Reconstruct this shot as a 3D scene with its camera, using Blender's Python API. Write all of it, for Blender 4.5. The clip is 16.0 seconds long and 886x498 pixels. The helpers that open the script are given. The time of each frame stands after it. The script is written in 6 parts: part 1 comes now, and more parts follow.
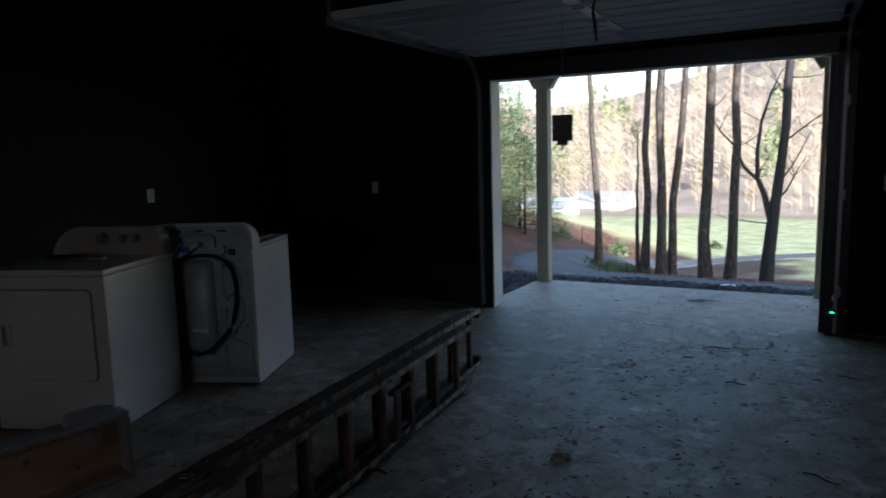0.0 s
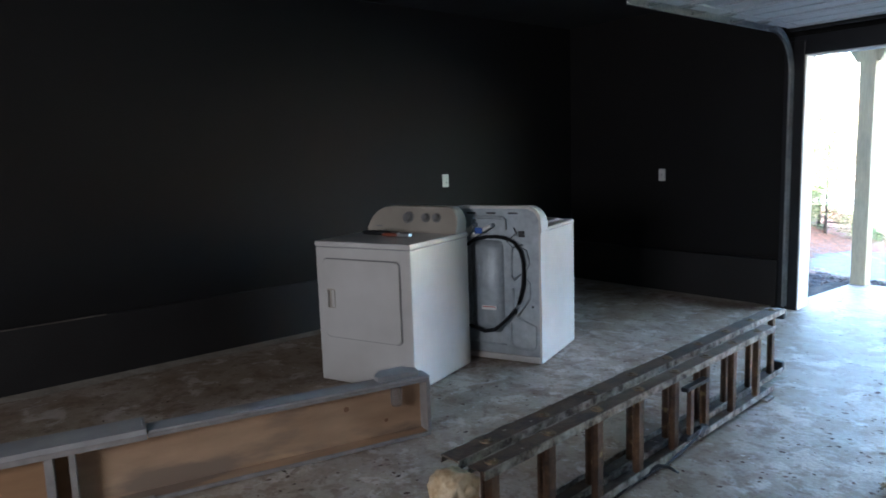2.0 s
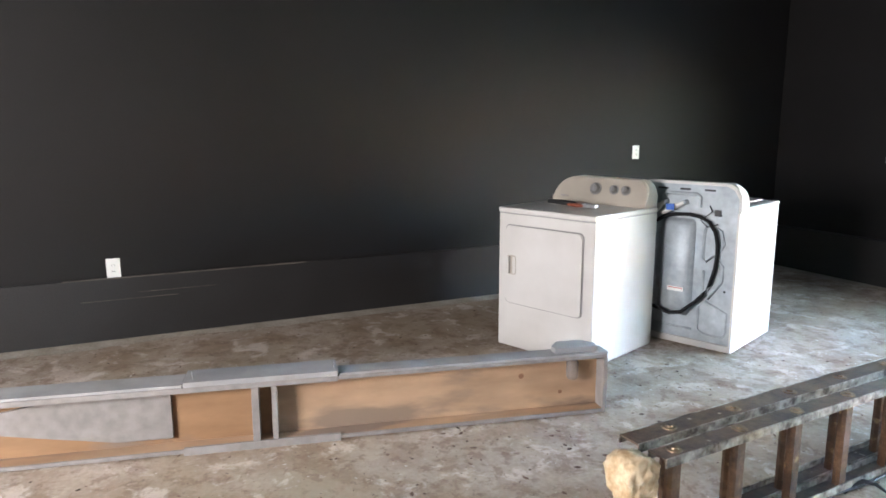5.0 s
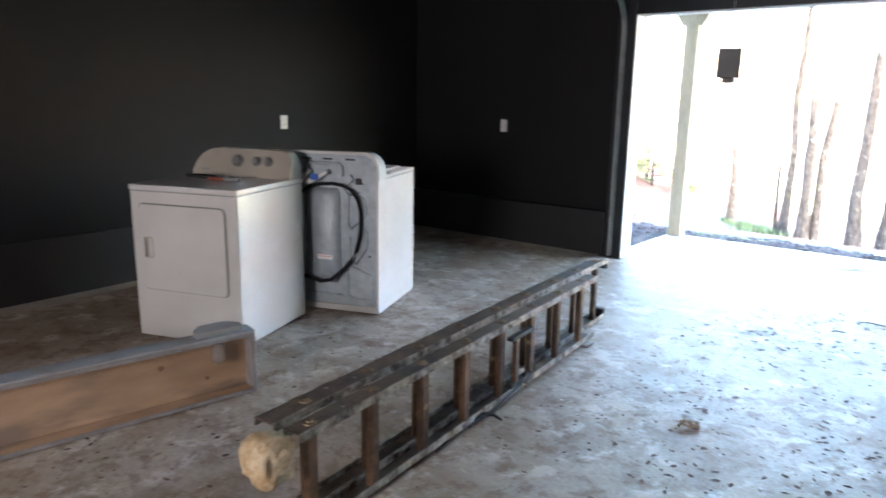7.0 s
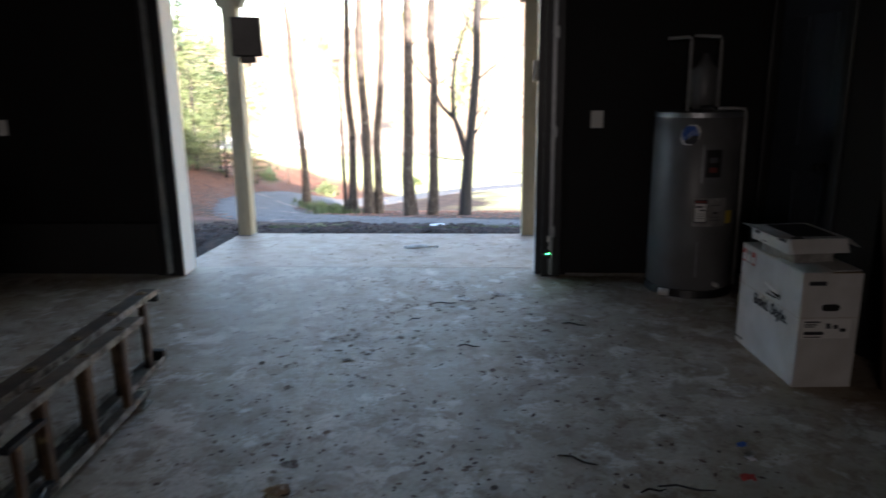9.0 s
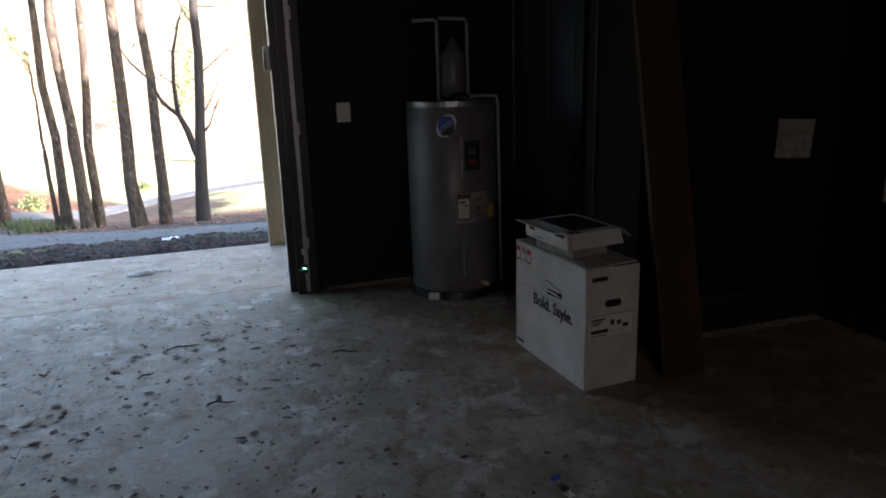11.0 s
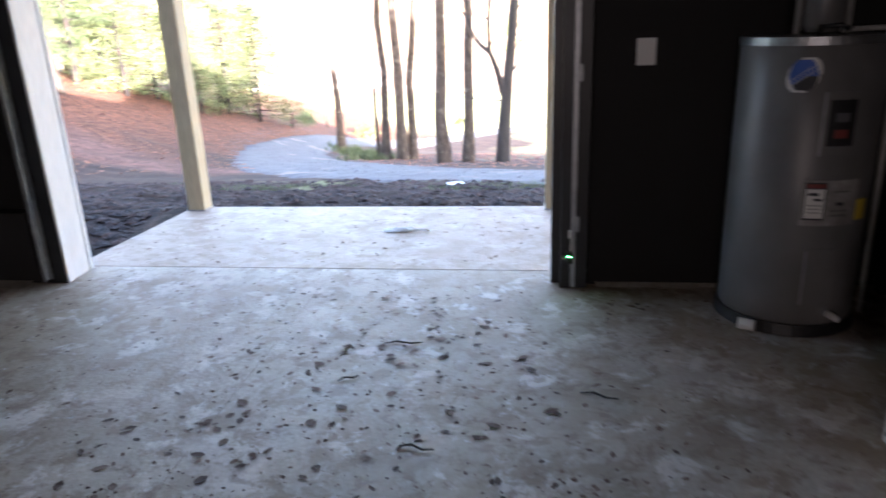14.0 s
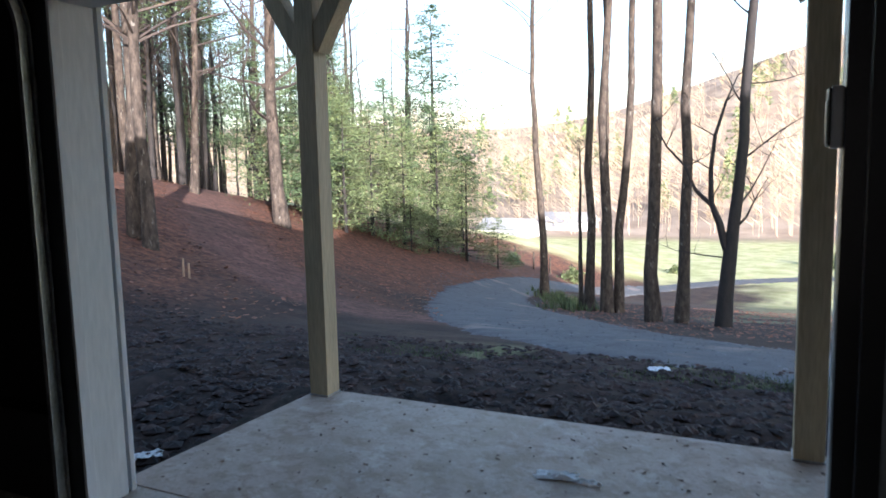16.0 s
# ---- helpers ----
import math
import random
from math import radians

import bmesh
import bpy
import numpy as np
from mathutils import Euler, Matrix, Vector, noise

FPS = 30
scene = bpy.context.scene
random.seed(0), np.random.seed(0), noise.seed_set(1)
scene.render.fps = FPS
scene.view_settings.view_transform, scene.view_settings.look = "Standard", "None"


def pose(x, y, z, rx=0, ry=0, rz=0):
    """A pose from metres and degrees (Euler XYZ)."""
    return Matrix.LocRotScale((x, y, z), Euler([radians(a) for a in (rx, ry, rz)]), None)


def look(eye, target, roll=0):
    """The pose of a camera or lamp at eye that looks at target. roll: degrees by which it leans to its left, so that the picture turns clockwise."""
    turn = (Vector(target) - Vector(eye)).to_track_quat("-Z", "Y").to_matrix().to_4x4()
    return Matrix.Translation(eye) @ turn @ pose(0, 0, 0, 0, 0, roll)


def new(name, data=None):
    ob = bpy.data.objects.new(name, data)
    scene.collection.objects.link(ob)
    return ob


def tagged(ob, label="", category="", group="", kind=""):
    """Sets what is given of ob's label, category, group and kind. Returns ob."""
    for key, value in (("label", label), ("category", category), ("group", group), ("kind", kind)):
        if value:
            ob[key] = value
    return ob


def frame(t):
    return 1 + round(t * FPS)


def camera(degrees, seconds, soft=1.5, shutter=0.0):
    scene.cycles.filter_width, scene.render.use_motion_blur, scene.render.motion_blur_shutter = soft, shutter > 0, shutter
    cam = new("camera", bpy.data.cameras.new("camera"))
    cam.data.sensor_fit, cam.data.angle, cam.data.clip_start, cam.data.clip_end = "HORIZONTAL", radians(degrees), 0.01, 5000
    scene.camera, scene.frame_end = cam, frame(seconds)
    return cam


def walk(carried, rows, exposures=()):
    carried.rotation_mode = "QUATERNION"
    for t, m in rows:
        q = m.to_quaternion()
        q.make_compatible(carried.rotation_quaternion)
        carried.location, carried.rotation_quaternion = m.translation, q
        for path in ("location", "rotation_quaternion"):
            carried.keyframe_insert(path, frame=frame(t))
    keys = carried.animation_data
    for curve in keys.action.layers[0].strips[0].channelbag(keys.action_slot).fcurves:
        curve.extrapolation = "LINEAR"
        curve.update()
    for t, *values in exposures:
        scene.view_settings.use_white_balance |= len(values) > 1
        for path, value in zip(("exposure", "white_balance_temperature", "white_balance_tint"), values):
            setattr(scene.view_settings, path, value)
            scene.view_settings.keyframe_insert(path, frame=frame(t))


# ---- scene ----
cam = camera(65.7, 16.0, 1.6, 0.35)
PATH = [
    (0, (2.64, -6.067, 1.48), (1.712, -4.316, 1.208), -1.6),
    (0.5, (2.579, -6.045, 1.492), (1.495, -4.395, 1.175), -2.3),
    (1, (2.547, -6.087, 1.492), (1.295, -4.558, 1.187), -2.4),
    (1.5, (2.538, -6.098, 1.471), (1.13, -4.708, 1.181), -2.6),
    (2, (2.515, -6.121, 1.436), (0.993, -4.852, 1.164), -2.0),
    (2.5, (2.511, -6.125, 1.455), (0.912, -4.954, 1.185), -1.8),
    (3, (2.493, -6.139, 1.427), (0.836, -5.05, 1.166), -1.1),
    (3.5, (2.483, -6.144, 1.445), (0.785, -5.119, 1.187), -0.9),
    (3.7, (2.465, -6.144, 1.438), (0.749, -5.15, 1.184), -0.7),
    (5.8, (2.465, -6.168, 1.435), (0.674, -5.369, 1.041), 0.0),
    (6, (2.477, -6.141, 1.44), (0.729, -5.25, 1.05), 0.5),
    (6.5, (2.483, -6.054, 1.438), (1.003, -4.761, 1.063), 1.7),
    (7, (2.502, -5.961, 1.439), (1.306, -4.418, 1.005), 0.9),
    (7.5, (2.507, -5.764, 1.448), (1.445, -4.125, 1.018), -0.1),
    (8, (2.524, -5.607, 1.438), (1.594, -3.889, 1.01), -0.7),
    (8.5, (2.468, -5.405, 1.421), (1.786, -3.582, 0.962), -0.5),
    (9, (2.395, -5.191, 1.428), (2.269, -3.249, 0.969), -0.7),
    (9.5, (2.386, -4.968, 1.42), (2.422, -3.018, 0.98), -1.3),
    (10, (2.407, -4.733, 1.444), (2.553, -2.773, 1.073), -0.4),
    (10.2, (2.418, -4.675, 1.418), (2.702, -2.731, 1.044), -0.1),
    (12.3, (2.424, -4.456, 1.407), (3.087, -2.716, 0.677), -1.4),
    (12.5, (2.452, -4.419, 1.383), (2.95, -2.628, 0.647), -1.6),
    (13, (2.51, -4.147, 1.356), (2.804, -2.311, 0.621), -1.3),
    (13.5, (2.61, -3.828, 1.365), (2.741, -1.947, 0.7), -2.7),
    (14, (2.695, -3.48, 1.35), (2.425, -1.6, 0.724), -2.2),
    (14.5, (2.661, -3.134, 1.341), (2.066, -1.316, 0.756), -4.0),
    (15, (2.686, -2.707, 1.374), (2.025, -0.873, 0.925), -5.2),
    (15.5, (2.698, -2.333, 1.411), (1.938, -0.504, 1.137), -3.0),
    (15.8, (2.646, -2.109, 1.387), (1.822, -0.302, 1.154), -1.9),
    (16, (2.601, -1.96, 1.418), (1.752, -0.162, 1.2), -1.3),
]
EXPOSURES = [(0, 1.7, 4950, 10), (0.5, 2.45, 4900, 9), (1.0, 3.05, 4900, 9), (1.5, 3.95, 5000, 10), (2.0, 5.1, 4950, 10), (2.5, 6.0, 5000, 10), (3.0, 6.75, 5050, 11), (3.5, 7.05, 5100, 11), (6.0, 7.05, 5400, 11), (6.5, 6.95, 5300, 11), (7.0, 5.82, 5400, 15), (7.5, 5.1, 5450, 17), (8.0, 4.35, 5600, 18), (8.5, 3.78, 5600, 19), (9.0, 3.23, 5750, 17), (9.5, 2.75, 5600, 18), (10.0, 2.4, 5500, 19), (10.6, 2.5, 5800, 18), (12.0, 5.6, 5900, 21), (12.5, 5.7, 5900, 21), (13.0, 5.23, 5900, 23), (13.5, 4.7, 5900, 25), (14.0, 4.22, 5850, 26), (14.5, 3.82, 5650, 26), (15.0, 3.27, 5450, 20), (15.5, 2.52, 5400, 17), (16.0, 1.92, 5400, 16)]
walk(cam, [(t, look(eye, target, roll)) for t, eye, target, roll in PATH], EXPOSURES)

# ---- light ----
SUN_ELEV, SUN_TURN = 12.5, 41.0
world = bpy.data.worlds.new("sky")
scene.world = world
world.use_nodes = True
wn = world.node_tree
sky = wn.nodes.new("ShaderNodeTexSky")
sky.sky_type, sky.sun_disc = "NISHITA", False
sky.sun_elevation, sky.sun_rotation = radians(SUN_ELEV), radians(180 - SUN_TURN)
sky.air_density, sky.dust_density = 1.2, 1.5
wn.links.new(sky.outputs[0], wn.nodes["Background"].inputs[0])
wn.nodes["Background"].inputs[1].default_value = 0.15
sun_data = bpy.data.lights.new("sun", "SUN")
sun_data.energy, sun_data.angle, sun_data.color = 5.0, radians(0.5), (1.0, 0.89, 0.76)
sun_ob = new("sun", sun_data)
sa, se = radians(SUN_TURN), radians(SUN_ELEV)
SUN_WAY = Vector((-math.sin(sa) * math.cos(se), math.cos(sa) * math.cos(se), -math.sin(se)))
sun_ob.matrix_world = look((0, 0, 30), Vector((0, 0, 30)) + SUN_WAY)
# warm lamp for light reaching from behind, set in an assumed, unseen rear window
pane_data = bpy.data.lights.new("assumed_rear_light", "AREA")
pane_data.shape, pane_data.size, pane_data.size_y = "RECTANGLE", 1.5, 1.1
pane_data.energy, pane_data.color = 4.0, (1.0, 0.85, 0.69)
pane_ob = new("assumed_rear_light", pane_data)
pane_ob.matrix_world = look((1.5, -9.57, 1.6), (1.2, -8.0, 1.5))


# ---- helpers for meshes ----
def link(name, me, material, parent=None, label="", m=None):
    ob = new(name, me)
    if material and not me.materials:
        me.materials.append(material)
    if parent:
        ob.parent = parent
    if m is not None:
        ob.matrix_basis = m
    if label:
        ob["label"] = label
    return ob


def part(name, bm, material, parent=None, label="", smooth=False, m=None):
    me = bpy.data.meshes.new(name)
    bmesh.ops.recalc_face_normals(bm, faces=bm.faces)
    for f in bm.faces:
        f.smooth = smooth
    bm.to_mesh(me)
    bm.free()
    return link(name, me, material, parent, label, m)


def thing(name, m, label, category, group="", kind=""):
    ob = new(name)
    ob.empty_display_size = 0.1
    ob.matrix_basis = m
    return tagged(ob, label, category, group, kind)


def add_box(bm, x0, x1, y0, y1, z0, z1, bevel=0.0, seg=2, m=None):
    vs = [bm.verts.new((x, y, z)) for x in (x0, x1) for y in (y0, y1) for z in (z0, z1)]
    fs = [bm.faces.new([vs[i] for i in q]) for q in ((0, 1, 3, 2), (4, 6, 7, 5), (0, 4, 5, 1), (2, 3, 7, 6), (0, 2, 6, 4), (1, 5, 7, 3))]
    if bevel:
        es = {e for f in fs for e in f.edges}
        out = bmesh.ops.bevel(bm, geom=list(es), offset=bevel, segments=seg, profile=0.6, affect="EDGES")
        vs = list({v for f in out["faces"] for v in f.verts} | {v for v in vs if v.is_valid})
    if m is not None:
        bmesh.ops.transform(bm, matrix=m, verts=[v for v in vs if v.is_valid])
    return bm


def box(x0, x1, y0, y1, z0, z1, bevel=0.0, seg=2, m=None):
    return add_box(bmesh.new(), x0, x1, y0, y1, z0, z1, bevel, seg, m)


def add_tube(bm, pts, radii, sides=8, caps=True):
    pts = [Vector(p) for p in pts]
    if not hasattr(radii, "__len__"):
        radii = [radii] * len(pts)
    rings, up = [], Vector((0.13, 0.21, 0.97))
    for i, p in enumerate(pts):
        d = (pts[min(i + 1, len(pts) - 1)] - pts[max(i - 1, 0)]).normalized()
        if abs(d.dot(up)) > 0.93:
            up = Vector((1, 0.1, 0.05)) if abs(d.x) < 0.8 else Vector((0.1, 1, 0.05))
        a = d.cross(up).normalized()
        b = d.cross(a)
        rings.append([bm.verts.new(p + radii[i] * (a * math.cos(2 * math.pi * k / sides) + b * math.sin(2 * math.pi * k / sides))) for k in range(sides)])
    for r, s in zip(rings, rings[1:]):
        for k in range(sides):
            bm.faces.new((r[k], r[(k + 1) % sides], s[(k + 1) % sides], s[k]))
    if caps:
        bm.faces.new(rings[0][::-1])
        bm.faces.new(rings[-1])
    return bm


def tube(pts, radii, sides=8):
    return add_tube(bmesh.new(), pts, radii, sides)


def add_prism(bm, outline, y0, y1):
    """Outline in x, z, drawn out along y."""
    a = [bm.verts.new((x, y0, z)) for x, z in outline]
    b = [bm.verts.new((x, y1, z)) for x, z in outline]
    bm.faces.new(a)
    bm.faces.new(b[::-1])
    for i in range(len(a)):
        j = (i + 1) % len(a)
        bm.faces.new((a[i], b[i], b[j], a[j]))
    return bm


def rounded(x0, x1, z0, z1, r, n=5):
    out = []
    for cx, cz, a0 in ((x1 - r, z1 - r, 0), (x0 + r, z1 - r, 90), (x0 + r, z0 + r, 180), (x1 - r, z0 + r, 270)):
        for k in range(n + 1):
            a = radians(a0 + 90 * k / n)
            out.append((cx + r * math.cos(a), cz + r * math.sin(a)))
    return out


def mesh_np(name, verts, faces, smooth=False):
    me = bpy.data.meshes.new(name)
    me.from_pydata(verts, [], faces)
    if smooth:
        me.polygons.foreach_set("use_smooth", [True] * len(me.polygons))
    me.update()
    return me


# ---- materials ----
def rgba(c):
    return (*c, 1.0) if len(c) == 3 else c


def mat(name, base, dark=None, scale=3.0, grain=60.0, rough=0.6, rough_var=0.15, metal=0.0, bump=0.15, spots=None, stretch=(1, 1, 1), spec=0.5, island=False, coat=0.0):
    """A surface with stains at a large scale and grain at a small one."""
    m = bpy.data.materials.new(name)
    m.use_nodes = True
    n, l = m.node_tree.nodes, m.node_tree.links
    p = n["Principled BSDF"]
    dark = dark or tuple(c * 0.7 for c in base)
    tc = n.new("ShaderNodeTexCoord")
    mp = n.new("ShaderNodeMapping")
    mp.inputs["Scale"].default_value = stretch
    l.new(tc.outputs["Object"], mp.inputs[0])
    big = n.new("ShaderNodeTexNoise")
    big.inputs["Scale"].default_value, big.inputs["Detail"].default_value, big.inputs["Roughness"].default_value = scale, 6, 0.62
    fine = n.new("ShaderNodeTexNoise")
    fine.inputs["Scale"].default_value, fine.inputs["Detail"].default_value = grain, 4
    l.new(mp.outputs[0], big.inputs[0])
    l.new(mp.outputs[0], fine.inputs[0])
    ramp = n.new("ShaderNodeValToRGB")
    ramp.color_ramp.elements[0].position, ramp.color_ramp.elements[1].position = 0.36, 0.64
    ramp.color_ramp.elements[0].color, ramp.color_ramp.elements[1].color = rgba(dark), rgba(base)
    l.new(big.outputs[0], ramp.inputs[0])
    colour = ramp.outputs[0]
    mix = n.new("ShaderNodeMix")
    mix.data_type, mix.blend_type = "RGBA", "OVERLAY"
    mix.inputs[0].default_value = 0.35
    l.new(colour, mix.inputs[6])
    l.new(fine.outputs[0], mix.inputs[7])
    colour = mix.outputs[2]
    if spots:
        sc, at, col = spots
        sp = n.new("ShaderNodeTexNoise")
        sp.inputs["Scale"].default_value, sp.inputs["Detail"].default_value = sc, 5
        l.new(mp.outputs[0], sp.inputs[0])
        sr = n.new("ShaderNodeValToRGB")
        sr.color_ramp.elements[0].position, sr.color_ramp.elements[1].position = at, at + 0.08
        l.new(sp.outputs[0], sr.inputs[0])
        sm = n.new("ShaderNodeMix")
        sm.data_type = "RGBA"
        l.new(sr.outputs[0], sm.inputs[0])
        l.new(colour, sm.inputs[6])
        sm.inputs[7].default_value = rgba(col)
        colour = sm.outputs[2]
    if island:
        geo = n.new("ShaderNodeNewGeometry")
        hv = n.new("ShaderNodeHueSaturation")
        mr = n.new("ShaderNodeMapRange")
        mr.inputs[3].default_value, mr.inputs[4].default_value = 0.55, 1.45
        l.new(geo.outputs["Random Per Island"], mr.inputs[0])
        l.new(mr.outputs[0], hv.inputs["Value"])
        l.new(colour, hv.inputs["Color"])
        colour = hv.outputs[0]
    l.new(colour, p.inputs["Base Color"])
    rr = n.new("ShaderNodeMapRange")
    rr.inputs[3].default_value, rr.inputs[4].default_value = max(0.02, rough - rough_var), min(1, rough + rough_var)
    l.new(big.outputs[0], rr.inputs[0])
    l.new(rr.outputs[0], p.inputs["Roughness"])
    p.inputs["Metallic"].default_value = metal
    p.inputs["Specular IOR Level"].default_value = spec
    p.inputs["Coat Weight"].default_value = coat
    if bump:
        b = n.new("ShaderNodeBump")
        b.inputs["Strength"].default_value, b.inputs["Distance"].default_value = bump, 0.01
        l.new(fine.outputs[0], b.inputs["Height"])
        l.new(b.outputs[0], p.inputs["Normal"])
    return m


def plain(name, c, rough=0.5, metal=0.0, emit=0.0):
    m = bpy.data.materials.new(name)
    m.use_nodes = True
    p = m.node_tree.nodes["Principled BSDF"]
    p.inputs["Base Color"].default_value, p.inputs["Roughness"].default_value, p.inputs["Metallic"].default_value = rgba(c), rough, metal
    if emit:
        p.inputs["Emission Color"].default_value, p.inputs["Emission Strength"].default_value = rgba(c), emit
    return m


def floor_material(name, warm):
    """Worn bare concrete: pale trowelled patches, olive and brown dirt and dark damp blotches."""
    m = mat(name, (0.545, 0.462, 0.395) if warm > 0.5 else (0.395, 0.31, 0.25), (0.385, 0.318, 0.252) if warm > 0.5 else (0.345, 0.258, 0.20), scale=2.1, grain=45, rough=0.60, rough_var=0.2, bump=0.25, spec=0.4)
    n, l = m.node_tree.nodes, m.node_tree.links
    p = n["Principled BSDF"]
    colour = p.inputs["Base Color"].links[0].from_socket
    tc = next(x for x in n if x.type == "MAPPING").outputs[0]
    for sc, lo, hi, col, most in ((0.6, 0.40, 0.62, (0.305, 0.235, 0.15), warm), (2.6, 0.47, 0.66, (0.275, 0.192, 0.132), 0.7), (5.2, 0.53, 0.60, (0.235, 0.172, 0.112), 0.55), (4.3, 0.55, 0.62, (0.63, 0.555, 0.49), warm), (6.5, 0.55, 0.60, (0.22, 0.155, 0.10), 0.6), (9.0, 0.55, 0.62, (0.20, 0.13, 0.09), 0.55), (13.0, 0.60, 0.66, (0.58, 0.50, 0.445), 0.7 * warm), (16.0, 0.60, 0.66, (0.165, 0.115, 0.078), 0.55), (27.0, 0.63, 0.69, (0.12, 0.08, 0.058), 0.6)):
        t = n.new("ShaderNodeTexNoise")
        t.inputs["Scale"].default_value, t.inputs["Detail"].default_value, t.inputs["Roughness"].default_value = sc, 8, 0.66
        t.inputs["Distortion"].default_value = 0.35
        l.new(tc, t.inputs[0])
        r = n.new("ShaderNodeMapRange")
        r.inputs[1].default_value, r.inputs[2].default_value, r.inputs[4].default_value = lo, hi, most
        l.new(t.outputs[0], r.inputs[0])
        x = n.new("ShaderNodeMix")
        x.data_type = "RGBA"
        l.new(r.outputs[0], x.inputs[0])
        l.new(colour, x.inputs[6])
        x.inputs[7].default_value = rgba(col)
        colour = x.outputs[2]
    l.new(colour, p.inputs["Base Color"])
    return m


CONCRETE = floor_material("garage_concrete", 0.75)
PORCH = floor_material("porch_concrete", 0.25)
BLACK_WALL = mat("black_wall_paint", (0.0122, 0.0113, 0.0108), (0.0098, 0.0090, 0.0086), scale=1.2, grain=220, rough=0.6, rough_var=0.06, bump=0.04, spec=0.22)
BLACK_LEDGE = mat("black_block_paint", (0.0130, 0.0118, 0.0112), (0.0100, 0.0090, 0.0085), scale=2.5, grain=90, rough=0.6, bump=0.2)
DUSTY = mat("dusty_ledge", (0.13, 0.115, 0.10), (0.03, 0.027, 0.025), scale=5, grain=80, rough=0.9)
CEIL = mat("dark_ceiling_paint", (0.035, 0.034, 0.034), (0.028, 0.027, 0.027), scale=1.5, grain=150, rough=0.6, bump=0.05)
DARK_TRIM = mat("black_trim_paint", (0.017, 0.0175, 0.02), (0.012, 0.012, 0.0135), scale=3, grain=120, rough=0.35, bump=0.05)
WHITE_TRIM = mat("white_trim_board", (0.74, 0.76, 0.78), (0.62, 0.63, 0.64), scale=2, grain=50, rough=0.5, bump=0.12, stretch=(1, 1, 0.2))
DIRT_LINE = mat("dirt_filled_joint", (0.30, 0.23, 0.18), (0.17, 0.125, 0.095), scale=9, grain=60, rough=0.9)
PIPE = mat("dusty_white_pipe", (0.36, 0.355, 0.34), (0.26, 0.255, 0.24), scale=6, grain=40, rough=0.5, bump=0.03)
PLASTIC = plain("white_plastic", (0.75, 0.74, 0.71), 0.35)
PAPER = mat("white_paper", (0.80, 0.79, 0.77), (0.70, 0.69, 0.67), scale=6, grain=60, rough=0.8, bump=0.05)
ENAMEL = mat("white_enamel", (0.63, 0.615, 0.59), (0.59, 0.575, 0.55), scale=1.5, grain=2, rough=0.24, rough_var=0.05, bump=0.0)
ENAMEL_WARM = mat("cream_console_plastic", (0.43, 0.39, 0.325), (0.38, 0.34, 0.28), scale=2, grain=3, rough=0.4, bump=0.0)
CHROME = plain("satin_grey_knob", (0.26, 0.255, 0.25), 0.3, 0.3)
DARK_PLASTIC = mat("black_plastic", (0.02, 0.02, 0.022), (0.012, 0.012, 0.013), scale=8, grain=90, rough=0.45, bump=0.05)
HOSE = mat("matte_black_hose", (0.012, 0.012, 0.013), (0.008, 0.008, 0.009), scale=30, grain=200, rough=0.8, bump=0.1, spec=0.2)
BLACK_GAP = plain("black_shadow_gap_rubber", (0.01, 0.01, 0.01), 0.8)
GALV = mat("galvanised_steel", (0.40, 0.44, 0.47), (0.30, 0.335, 0.365), scale=3, grain=20, rough=0.48, rough_var=0.1, metal=0.2, bump=0.06)
TRACK = mat("galvanised_track", (0.42, 0.43, 0.44), (0.30, 0.31, 0.32), scale=7, grain=50, rough=0.4, metal=0.85)
DOOR_PANEL = mat("grey_white_door_steel", (0.55, 0.57, 0.60), (0.48, 0.50, 0.53), scale=1.6, grain=80, rough=0.45, bump=0.06)
PINE = mat("raw_pine_board", (0.42, 0.285, 0.178), (0.30, 0.19, 0.112), scale=2.0, grain=9, rough=0.65, bump=0.06, stretch=(0.45, 1.5, 1.5), spots=(2.6, 0.58, (0.22, 0.16, 0.115)))
PINE_DARK = mat("aged_pine_board", (0.31, 0.185, 0.092), (0.22, 0.125, 0.06), scale=2.4, grain=10, rough=0.65, bump=0.06, stretch=(0.45, 1.5, 1.5), spots=(3.2, 0.62, (0.20, 0.15, 0.11)))
# darker copy of the grey box paint, for fronts and recess that get less light
SHADED_GREY = mat("shaded_grey_edge_paint", (0.265, 0.245, 0.235), (0.215, 0.20, 0.19), scale=3, grain=20, rough=0.55, bump=0.06)
KNOT = plain("pine_knot", (0.20, 0.105, 0.055), 0.6)
GREY_PAINT = mat("grey_painted_wood", (0.32, 0.315, 0.315), (0.28, 0.275, 0.275), scale=3, grain=6, rough=0.5, bump=0.03)
LADDER = mat("weathered_ladder_rail", (0.155, 0.105, 0.07), (0.045, 0.031, 0.023), scale=7, grain=55, rough=0.5, metal=0.1, bump=0.2, spots=(22, 0.68, (0.44, 0.38, 0.30)))
RUNG = mat("rusty_brown_rung", (0.195, 0.112, 0.060), (0.065, 0.038, 0.023), scale=8, grain=60, rough=0.6, metal=0.15, bump=0.2, spots=(16, 0.64, (0.36, 0.25, 0.12)))
ALU = mat("worn_aluminium_edge", (0.50, 0.45, 0.38), (0.07, 0.048, 0.033), scale=16, grain=60, rough=0.5, metal=0.3)
CAP = mat("dull_brass_cap", (0.26, 0.19, 0.11), (0.06, 0.042, 0.026), scale=20, grain=90, rough=0.45, metal=0.5)
